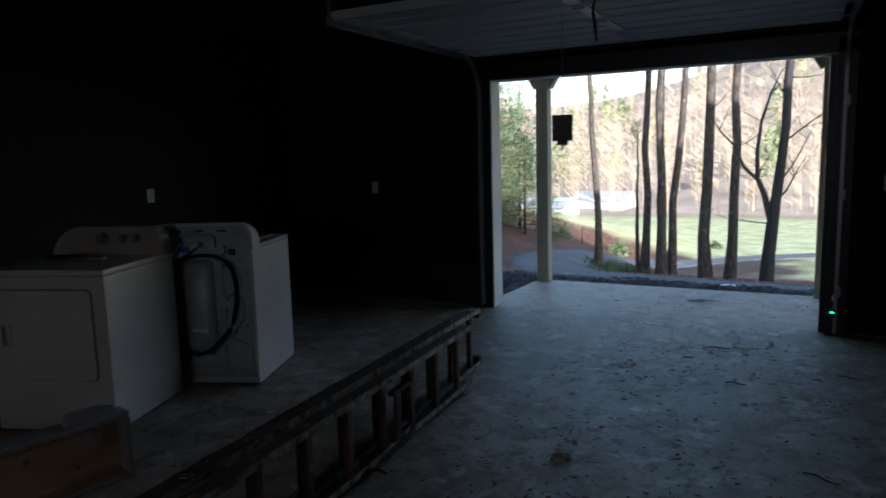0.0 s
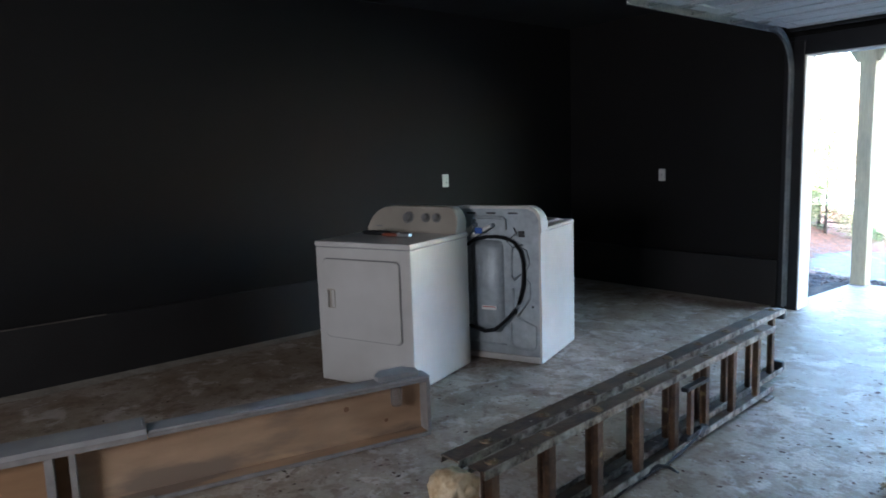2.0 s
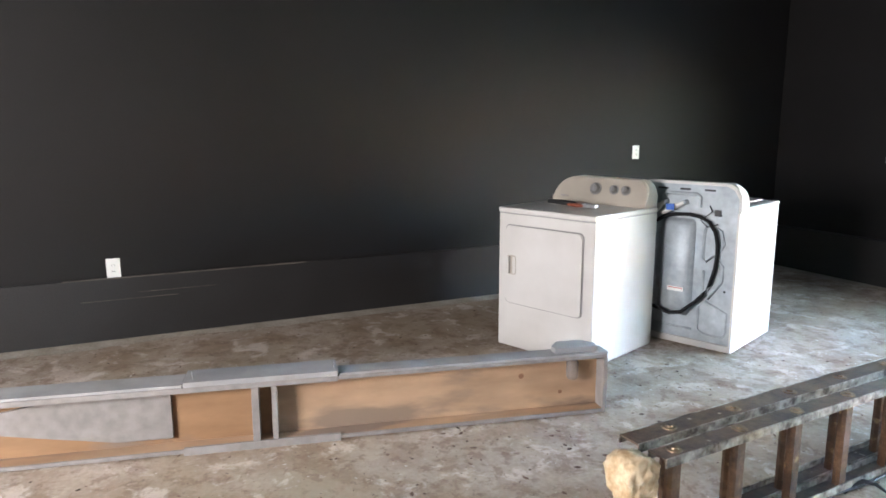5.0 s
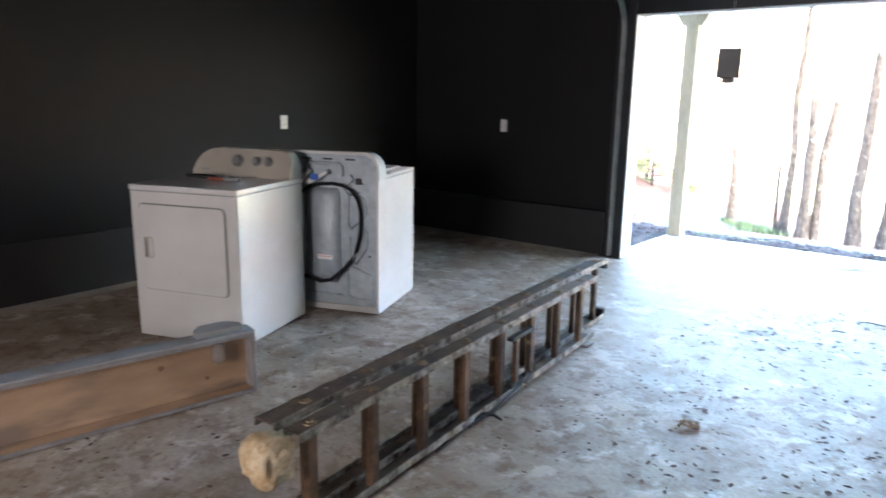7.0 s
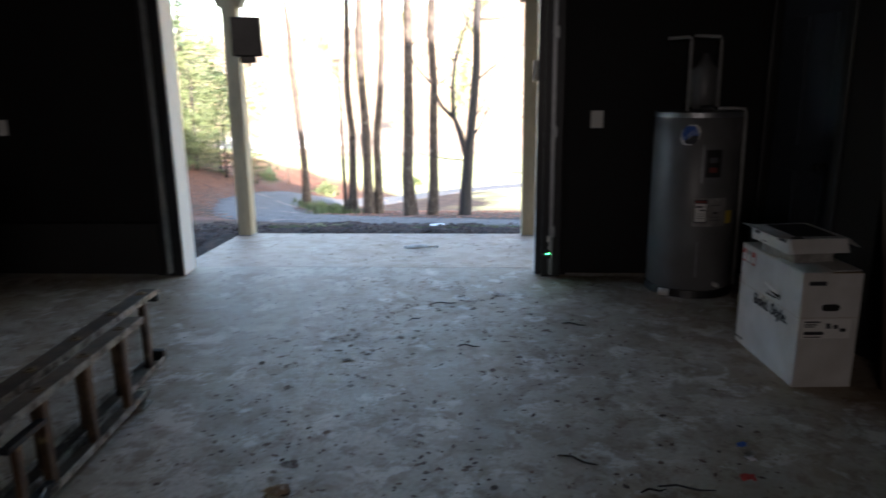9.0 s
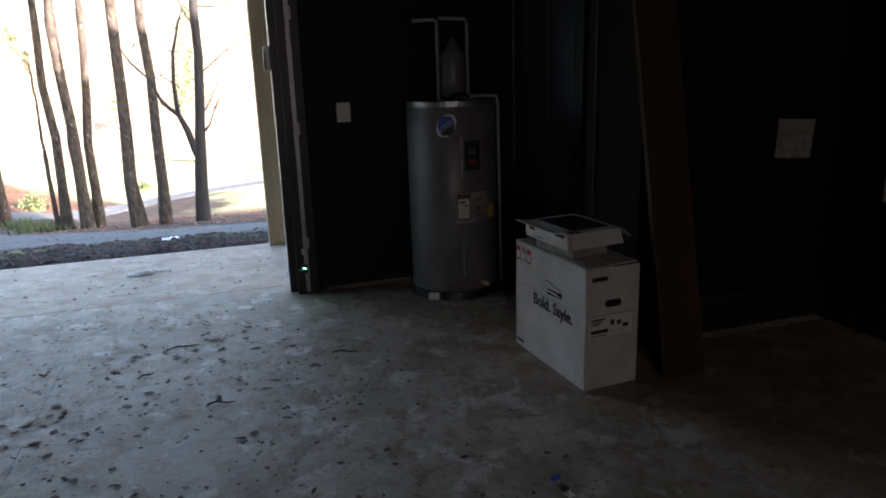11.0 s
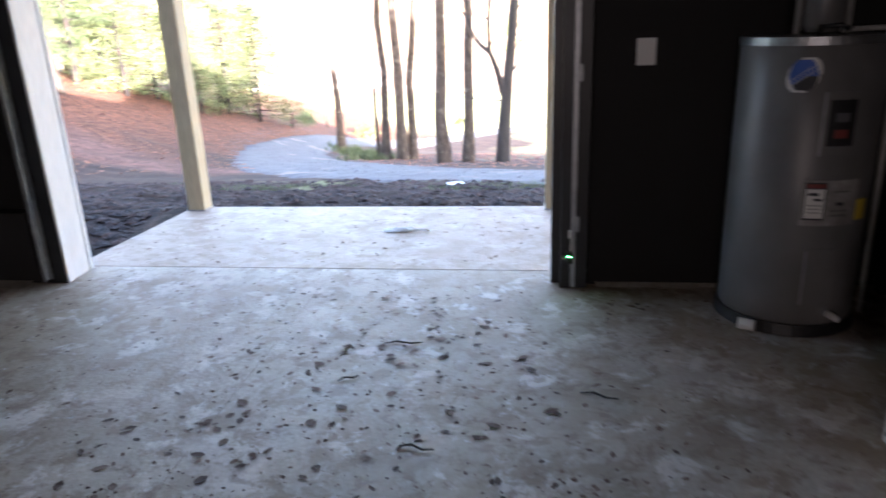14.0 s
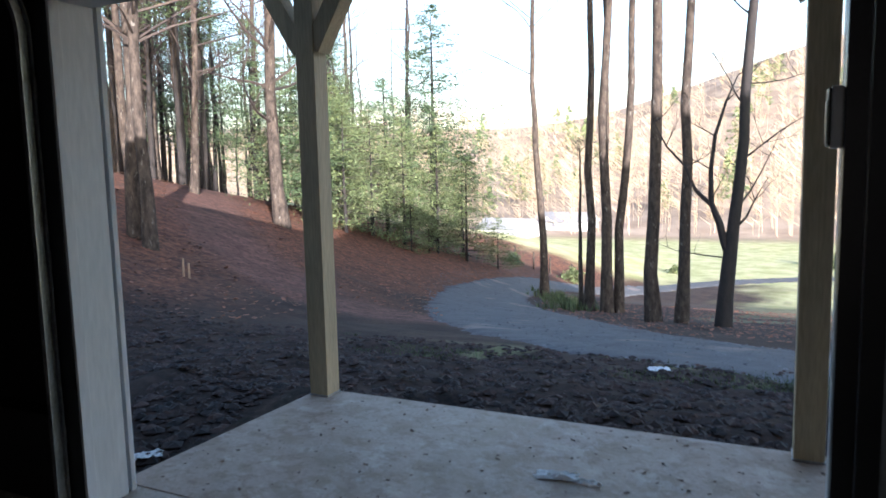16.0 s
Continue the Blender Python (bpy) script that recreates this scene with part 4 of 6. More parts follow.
part("rope", tube([(1.56, -0.09, 0.08), (1.50, -0.10, 0.06), (1.42, -0.095, 0.04), (1.2, -0.10, 0.02), (0.95, -0.08, 0.022), (0.75, -0.10, 0.02)], 0.006, 6), DARK_PLASTIC, fly, "dark hoisting rope", smooth=True)
for s, z in ((0, 0.012), (1, 0.345)):
    part("foot", box(2.87, 2.915, 0.015, 0.10, z, z + 0.06, 0.01), DARK_PLASTIC, base, "black rubber foot")
part("foot_plate", box(2.30, 2.40, -0.115, -0.02, 0.0, 0.014, 0.004), ALU, fly)
lump = thing("foam_pad", pose(0.895, -4.755, 0.335), "yellowed torn foam pad wrapped on ladder end", "pad")
b = bmesh.new()
bmesh.ops.create_icosphere(b, subdivisions=4, radius=1.0)
for v in b.verts:
    k = 1 + 0.24 * noise.noise(v.co * 1.7) + 0.14 * noise.noise(v.co * 4.5) + 0.05 * noise.noise(v.co * 11)
    q = [math.copysign(abs(c) ** 0.72, c) for c in v.co]
    v.co = Vector((q[0] * 0.080, q[1] * 0.068, q[2] * 0.082)) * k
part("pad", b, FOAM, lump, smooth=True)
curl = thing("rubber_scrap", pose(0.915, -3.585, 0, 0, 0, 70), "curled dark rubber strip on the floor", "scrap")
part("strip", tube([(-0.09, 0, 0.006), (-0.05, 0.012, 0.028), (0, 0.02, 0.04), (0.05, 0.01, 0.03), (0.08, -0.02, 0.008)], [0.006, 0.009, 0.010, 0.009, 0.005], 7), DARK_PLASTIC, curl, smooth=True)


# ---- water heater ----
wh = thing("water_heater", pose(3.84, -0.31, 0), "grey steel electric water heater with stickers, beside wall", "water heater")
R, HH = 0.285, 1.235
RED_DIM = plain("dull_red_print", (0.20, 0.035, 0.03), 0.6)
GREY_DIM = plain("dull_grey_print", (0.10, 0.10, 0.105), 0.5)


def wrap(a0, a1, z0, z1, r, material, name, parent, label=""):
    """A label that follows the tank; angles from the facing side, in degrees."""
    b = bmesh.new()
    n = 8
    rows = []
    for k in range(n + 1):
        a = radians(a0 + (a1 - a0) * k / n - 99)
        rows.append([b.verts.new((rr * math.cos(a), rr * math.sin(a), z)) for rr in (r, r - 0.003) for z in (z0, z1)])
    for p, q in zip(rows, rows[1:]):
        b.faces.new((p[0], q[0], q[1], p[1]))
        b.faces.new((p[2], p[3], q[3], q[2]))
        b.faces.new((p[1], q[1], q[3], p[3]))
        b.faces.new((p[0], p[2], q[2], q[0]))
    b.faces.new((rows[0][0], rows[0][1], rows[0][3], rows[0][2]))
    b.faces.new((rows[-1][0], rows[-1][2], rows[-1][3], rows[-1][1]))
    return part(name, b, material, parent, label)


tank = part("tank", tube([(0, 0, 0.05), (0, 0, 0.062), (0, 0, HH - 0.012), (0, 0, HH)], [R - 0.008, R, R, R - 0.012], 64), HEATER, wh)
for p in tank.data.polygons:
    p.use_smooth = abs(p.normal.z) < 0.5
part("base_ring", tube([(0, 0, 0), (0, 0, 0.05)], [R + 0.012, R + 0.004], 48), DARK_PLASTIC, wh, "black plastic base pan")
part("top_rim", tube([(0, 0, HH - 0.02), (0, 0, HH + 0.012)], [R + 0.003, R + 0.001], 48), TRACK, wh)
stick = wrap(-26, -4, 1.100, 1.110, R + 0.004, PAPER, "sticker", wh, "oval white and blue sticker")
for k in range(-8, 9):
    z = 1.105 + 0.0078 * k
    if k:
        hw = 12.0 * math.sqrt(1 - (k / 9.0) ** 2)
        wrap(-15 - hw + k * 0.35, -15 + hw + k * 0.35, z - 0.0041, z + 0.0041, R + 0.0042, PAPER, "sticker_paper", stick)
    if abs(k) < 8:
        hb = 10.2 * math.sqrt(1 - (k / 8.2) ** 2)
        mid = -15 + k * 2.1
        for a0, a1, c in ((-15 - hb, min(mid - 3.2, -15 + hb), BLUE), (max(-15 - hb, mid - 2.2), min(mid + 2.4, -15 + hb), BLUE), (max(mid + 3.4, -15 - hb), -15 + hb, INK if k < 0 else BLUE)):
            if a1 - a0 > 0.6:
                wrap(a0, a1, z - 0.004, z + 0.004, R + 0.0056, c, "sticker_print", stick)
up_panel = wrap(3, 29, 0.79, 1.04, R + 0.006, HEATER, "upper_access_panel", wh, "grey access panel with black insert")
wrap(6, 26, 0.83, 1.01, R + 0.011, DARK_PLASTIC, "control_insert", up_panel)
wrap(11, 21, 0.862, 0.895, R + 0.013, RED_DIM, "control_label", up_panel)
wrap(11, 21, 0.925, 0.96, R + 0.013, GREY_DIM, "control_label", up_panel)
lab = wrap(-6, 40, 0.50, 0.69, R + 0.004, DINGY, "rating_label", wh, "greyed paper rating labels")
wrap(-4, 12, 0.525, 0.682, R + 0.0055, INK, "label_border", lab)
wrap(-3, 11, 0.533, 0.655, R + 0.007, PLASTIC, "label_panel", lab)
wrap(-3, 11, 0.660, 0.676, R + 0.007, RED_DIM, "label_bar", lab)
wrap(-1.5, 6, 0.628, 0.640, R + 0.0085, INK, "label_bar", lab)
wrap(3, 9, 0.606, 0.616, R + 0.0085, INK, "label_bar", lab)
for z in (0.585, 0.570, 0.555):
    wrap(-1.5, 9, z, z + 0.004, R + 0.0085, GREY_PAINT, "label_bar", lab)
wrap(21, 27, 0.585, 0.598, R + 0.0055, INK, "label_bar", lab)
for z in (0.64, 0.56, 0.54):
    wrap(17, 31, z, z + 0.005, R + 0.0055, GREY_DIM, "label_bar", lab)
wrap(41, 53, 0.515, 0.60, R + 0.0062, YELLOW, "energy_label", wh, "yellow energy label")
lowp = wrap(3, 26, 0.14, 0.40, R + 0.006, HEATER, "lower_access_panel", wh)
# thin pale strips draw the highlight along the access panel edges
wrap(2, 3.4, 0.15, 0.39, R + 0.0075, TRACK, "edge_highlight", lowp, "pale strip for the highlight on the panel edge")
wrap(1.6, 3.2, 0.79, 1.04, R + 0.0085, TRACK, "edge_highlight", up_panel, "pale strip for the highlight on the panel edge")
part("drain_valve", tube([(0.10, -0.27, 0.10), (0.11, -0.31, 0.10), (0.115, -0.325, 0.095)], [0.016, 0.016, 0.010], 8), PLASTIC, wh)
part("relief_pipe", tube([(0.06, -0.1, HH + 0.03), (0.20, -0.12, HH + 0.035), (0.262, -0.13, HH + 0.03), (0.272, -0.132, HH - 0.01), (0.277, -0.135, 0.6), (0.279, -0.137, 0.06)], 0.0115, 8), PIPE, wh, "white plastic relief pipe", smooth=True)
part("cold_pipe", tube([(-0.07, 0.02, HH), (-0.07, 0.02, 1.71), (-0.07, 0.02, 1.73), (-0.09, 0.02, 1.735), (-0.22, 0.05, 1.73)], 0.012, 8), PIPE, wh, "white water pipe", smooth=True)
part("hot_pipe", tube([(0.13, 0.02, HH), (0.13, 0.02, 1.71), (0.12, 0.02, 1.735), (-0.05, 0.03, 1.745)], 0.012, 8), PIPE, wh, "white water pipe", smooth=True)
part("expansion_tank", tube([(0.03, 0.02, HH + 0.02), (0.03, 0.02, HH + 0.05), (0.03, 0.02, 1.52), (0.03, 0.02, 1.56), (0.03, 0.02, 1.63)], [0.06, 0.085, 0.085, 0.05, 0.012], 24), HEATER, wh, "small grey expansion tank", smooth=True)
part("wire_conduit", tube([(-0.02, -0.10, HH), (-0.02, -0.12, HH + 0.045), (0.05, -0.13, HH + 0.05), (0.08, -0.14, HH + 0.03)], 0.010, 8), DARK_PLASTIC, wh, smooth=True)
part("roll", tube([(-0.25, -0.22, 0.03), (-0.19, -0.25, 0.03)], 0.026, 12), PLASTIC, wh, "white pipe stub at the base")


# ---- cartons ----
bx = thing("shipping_carton", pose(3.862, -2.030, 0, 0, 0, 3.6), "tall white printed shipping carton standing on the floor", "box")
BW, BD, BH = 0.284, 0.657, 0.566
b = box(0, BW, 0, BD, 0, BH, 0.004)
for v in b.verts:
    v.co += Vector((noise.noise(v.co * 4), noise.noise(v.co * 4 + Vector((7, 0, 0))), 0)) * 0.006
part("body", b, CARTON, bx)
part("flap_gap", box(0.004, BW - 0.004, 0.004, BD - 0.004, BH - 0.0005, BH + 0.001), KRAFT, bx)
part("top_flap", box(0.002, BW * 0.5 - 0.002, 0.002, BD - 0.002, BH + 0.001, BH + 0.005, 0.001), CARTON, bx)
part("top_flap", box(BW * 0.5 + 0.002, BW - 0.002, 0.002, BD - 0.002, BH + 0.001, BH + 0.005, 0.001, m=Matrix.Translation((0, 0, 0.004)) @ pose(0, 0, 0, 0, -1.2, 0)), CARTON, bx)


def text(body, size, m, parent, material, bold=0.0):
    c = bpy.data.curves.new("lettering", "FONT")
    c.body, c.size, c.extrude, c.offset = body, size, 0.0006, bold
    ob = bpy.data.objects.new("lettering_source", c)
    me = bpy.data.meshes.new_from_object(ob)
    bpy.data.objects.remove(ob)
    me.materials.clear()
    return link("lettering", me, material, parent, m=m)


# long side looks towards -x: text runs along -y
SIDE = Matrix(((0, 0, -1, -0.0035), (-1, 0, 0, BD), (0, 1, 0, 0), (0, 0, 0, 1)))
text("Bold. Style.", 0.082, SIDE @ Matrix.Translation((0.195, 0.285, 0)), bx, INK, 0.0014)
FRONT = Matrix(((1, 0, 0, 0), (0, 0, -1, -0.0035), (0, 1, 0, 0), (0, 0, 0, 1)))


def flat(x0, x1, y0, y1, m, parent, material, name="printed_bar", t=0.0008):
    return part(name, box(x0, x1, y0, y1, 0, t), material, parent, m=m)


b = bmesh.new()
add_prism(b, rounded(0.10, 0.185, 0.385, 0.418, 0.016), -0.0045, -0.002)
part("hand_hole", b, BLACK_GAP, bx, "dark oval hand hole")
flat(0.03, 0.11, 0.510, 0.530, FRONT, bx, INK)
flat(0.02, 0.245, 0.25, 0.345, FRONT, bx, PAPER, "address_label", 0.0005)
FR2 = Matrix.Translation((0, -0.0008, 0)) @ FRONT
for x0, x1, y0, y1 in ((0.028, 0.10, 0.328, 0.336), (0.028, 0.085, 0.316, 0.322), (0.028, 0.075, 0.306, 0.311), (0.028, 0.12, 0.268, 0.285), (0.13, 0.15, 0.30, 0.325), (0.165, 0.185, 0.298, 0.318), (0.195, 0.225, 0.283, 0.300), (0.03, 0.11, 0.255, 0.260)):
    flat(x0, x1, y0, y1, FR2, bx, INK)
flat(0.0, 0.285, 0.352, 0.3535, FRONT, bx, KRAFT, "carton_score")
part("torn_slit", box(-0.0046, -0.003, 0.165, 0.30, 0.372, 0.398, 0.001, m=Matrix.Translation((0, 0, 0.02)) @ Matrix.Rotation(radians(-4), 4, "X")), BLACK_GAP, bx, "dark torn slit")
bt = bmesh.new()
add_prism(bt, [(-0.005, 0.388), (-0.028, 0.402), (-0.034, 0.412), (-0.030, 0.404), (-0.006, 0.383)], 0.19, 0.30)
part("torn_flap", bt, PAPER, bx, "curled torn paper flap")
part("carton_handle", box(-0.014, -0.003, 0.26, 0.39, 0.372, 0.388, 0.004, m=Matrix.Rotation(radians(8), 4, "X")), PLASTIC, bx, "white torn handle strap")
for k in range(3):
    flat(0.02 + k * 0.055, 0.06 + k * 0.055, 0.475, 0.545, SIDE, bx, RED if k != 1 else GREY_PAINT)
    flat(0.024 + k * 0.055, 0.056 + k * 0.055, 0.485, 0.52, Matrix.Translation((-0.0008, 0, 0)) @ SIDE, bx, PAPER)
flat(0.02, 0.10, 0.03, 0.042, SIDE, bx, INK)
flat(0.0, BD, 0.352, 0.3535, SIDE, bx, KRAFT, "carton_score")

sb = thing("small_carton", pose(3.835, -1.915, BH + 0.064, 1.0, 0, 7), "flat white carton with dark printed top and loose flaps", "box")
part("body", box(0, 0.285, 0, 0.355, 0.0, 0.074, 0.003), CARTON, sb)
part("dark_window", box(0.055, 0.262, 0.05, 0.325, 0.0735, 0.0755), DARK_PLASTIC, sb, "dark printed rectangle")
part("lid_flap", box(-0.062, 0.0, 0.02, 0.352, -0.0015, 0.0015, 0.0008, m=Matrix.Translation((0, 0, 0.073)) @ pose(0, 0, 0, 0, 9, 0)), CARTON, sb)
part("side_flap", box(0.0, 0.068, -0.012, 0.35, -0.0015, 0.0015, 0.0008, m=Matrix.Translation((0.286, 0, 0.073)) @ pose(0, 0, 0, 0, 38, 0)), CARTON, sb)
part("end_flap", box(0.004, 0.28, -0.070, 0.0, -0.0015, 0.0015, 0.0008, m=Matrix.Translation((0, -0.002, 0.073)) @ pose(0, 0, 0, 62, 0, 0)), CARTON, sb)
for y0, y1, z0, z1 in ((0.275, 0.325, 0.038, 0.054), (0.03, 0.10, 0.050, 0.066), (0.20, 0.26, 0.012, 0.016)):
    part("printed_bar", box(-0.0012, 0.001, y0, y1, z0, z1), INK, sb)
part("printed_bar", box(0.02, 0.075, 0.012, 0.04, 0.0738, 0.0750), INK, sb)
s2 = thing("thin_carton", pose(3.885, -1.865, BH + 0.0085, 0, 0, 9), "thin plain grey carton under another box", "box")
part("body", box(0, 0.20, 0, 0.29, 0, 0.052, 0.003), DINGY, s2)

pk = thing("leaning_plank", pose(4.265, -2.07, 0.0, -12.5, 0, -1.5), "wide brown stained plank leaning against black wall corner", "plank")
part("board", box(0, 0.218, 0.0, 0.030, 0.007, 2.30, 0.004), PLANK, pk)

hb = thing("hanging_box", pose(1.655, -3.02, 1.588, 0, 0, 12), "small black box hanging on a thin cord", "hanging device")
part("case", box(-0.045, 0.045, -0.019, 0.019, -0.060, 0.056, 0.004), DARK_PLASTIC, hb)
part("cord", tube([(0, 0, 0.055), (0, 0, ZC - 1.589)], 0.0016, 5), GREY_PAINT, hb, "thin grey cord")
part("clip", box(-0.024, 0.024, -0.015, 0.015, -0.080, -0.060, 0.003), DARK_PLASTIC, hb)
part("pin", tube([(0, 0, -0.078), (0, 0, -0.092)], [0.006, 0.004], 8), TRACK, hb)


# ---- land ----
def smooth01(a):
    a = np.clip(a, 0, 1)
    return a * a * (3 - 2 * a)


def land(x, y):
    """Height of the ground: falls away from the porch, a wooded bank on one side, a valley and a far ridge."""
    x, y = np.asarray(x, float), np.asarray(y, float)
    near = -0.17 * (np.clip(y, 1.9, 46) - 1.9)
    far = -1.0 * (1 - np.exp(-np.clip(y - 46, 0, 1e9) / 40))
    bank = 4.0 * smooth01((-x - 4) / 16) + 0.13 * np.clip(-x - 17, 0, 60)
    bank = bank * (1 - smooth01((y - 48) / 40))
    crest = 44 + 0.085 * np.clip(x, -150, 250) + 7 * np.sin(x / 46.0 + 0.6)
    ridge = crest * smooth01((y - 95) / 190) + 3 * np.sin(x / 31) * smooth01((y - 100) / 80)
    return near + far + bank + ridge - 0.13


def bumps(x, y):
    d = np.array([noise.noise((a * 0.9, b * 0.9, 0.3)) * 0.05 + noise.noise((a * 3.1, b * 3.1, 1.7)) * 0.03 + noise.noise((a * 7, b * 7, 2.7)) * 0.016 for a, b in zip(x, y)])
    return d


ROAD = [(26, 8.6), (14, 7.6), (8, 7.4), (3, 7.9), (1.0, 8.8), (-0.9, 10.7), (-2.7, 13.4), (-4.6, 16.9), (-6.2, 20.6), (-7.3, 24.0), (-8.0, 27.5), (-8.5, 32), (-8.6, 38), (-6, 50), (3, 60), (18, 66), (40, 70)]


def spline(pts, n):
    out = []
    for i in range(len(pts) - 1):
        p0, p1, p2, p3 = (np.array(pts[max(0, min(len(pts) - 1, i + k))], float) for k in (-1, 0, 1, 2))
        for k in range(n):
            t = k / n
            out.append(0.5 * (2 * p1 + (p2 - p0) * t + (2 * p0 - 5 * p1 + 4 * p2 - p3) * t * t + (3 * p1 - p0 - 3 * p2 + p3) * t ** 3))
    out.append(np.array(pts[-1], float))
    return np.array(out)


road_line = spline(ROAD, 12)
TRAIL = [(-2.5, 11.8), (-5, 10.8), (-9, 11.8), (-13, 14.5), (-17, 18.5), (-21, 24)]
trail_line = spline(TRAIL, 10)


def away(line, x, y):
    return np.min(np.hypot(line[None, :, 0] - x[:, None], line[None, :, 1] - y[:, None]), axis=1)


ux = np.linspace(-1, 1, 190)
gx = 1.0 + 14 * ux + 330 * np.sign(ux) * np.abs(ux) ** 4
uy = np.linspace(0, 1, 230)
gy = 2.02 + 26 * uy + 470 * uy ** 4
gx2, gy2 = np.meshgrid(gx, gy)
fx, fy = gx2.ravel(), gy2.ravel()
rd = away(road_line, fx, fy)
fz = land(fx, fy) + bumps(fx, fy) * np.clip((rd - 1.2) / 1.5, 0.15, 1) * np.where(fy < 6.5, 2.0, 1.0)
fz = fz - 0.05 * (rd < 1.9)
nx, ny = len(gx), len(gy)
faces = [(j * nx + i, j * nx + i + 1, (j + 1) * nx + i + 1, (j + 1) * nx + i) for j in range(ny - 1) for i in range(nx - 1)]
# skirt of land beside and behind the house, joined on the front row
verts = [tuple(p) for p in np.stack([fx, fy, fz], 1)]
b0 = len(verts)
for i in range(nx):
    inside = -3.2 < gx[i] < 14.5
    verts.append((gx[i], 0.4 if inside else 0.4, -0.30 if inside else float(land(gx[i], 1.9)) - 0.02))
b1 = len(verts)
for i in range(nx):
    verts.append((gx[i], -320.0, -0.35 + float(land(gx[i], 1.9))))
for i in range(nx - 1):
    faces.append((b0 + i, b0 + i + 1, i + 1, i))
    faces.append((b1 + i, b1 + i + 1, b0 + i + 1, b0 + i))
me = mesh_np("ground", verts, faces, True)
vx, vy = np.array([v[0] for v in verts]), np.array([v[1] for v in verts])
wob = np.array([noise.noise((a * 0.35, b * 0.35, 4.0)) for a, b in zip(vx, vy)])
wob2 = np.array([noise.noise((a * 1.1, b * 1.1, 8.0)) for a, b in zip(vx, vy)])
mud = smooth01((6.3 + 1.4 * wob - vy) / 1.4)
field = smooth01((vy - 54 - 5 * wob + 0.3 * np.clip(vx, -40, 0) * -1) / 6) * (1 - smooth01((vy - 92) / 12))
verge = smooth01((wob2 + wob * 0.6 - 0.05) * 3) * smooth01((vy - 4.4) / 1.0) * (1 - smooth01((vy - 6.4) / 1.2)) * smooth01((vx + 3.5) / 2)
# near grass, masked so that its shade can go into the colour
shaded_meadow = smooth01((vx - 0.5 - 3 * wob) / 4) * smooth01((vy - 20 - 4 * wob) / 5) * (1 - smooth01((vy - 92) / 12)) * smooth01((wob2 + 1.0) * 1.2)
field = np.maximum(np.maximum(field, 0.35 * verge), 0.9 * shaded_meadow)
bank = smooth01((-vx - 5 + 2.5 * wob) / 5) * (1 - smooth01((vy - 95) / 20)) * (1 - mud)
tl = away(trail_line, vx, vy)
trail = smooth01((1.7 + 0.5 * wob - tl) / 0.8)
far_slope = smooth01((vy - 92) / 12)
# red darkens the near meadow as if shaded; the rest marks the ridge
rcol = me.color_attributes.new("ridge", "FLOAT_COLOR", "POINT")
rcol.data.foreach_set("color", np.stack([shaded_meadow * (1 - smooth01((vy - 44) / 5)), far_slope, far_slope, far_slope], 1).astype(np.float32).ravel())
col = me.color_attributes.new("cover", "FLOAT_COLOR", "POINT")
col.data.foreach_set("color", np.stack([mud, field, bank, trail], 1).astype(np.float32).ravel())


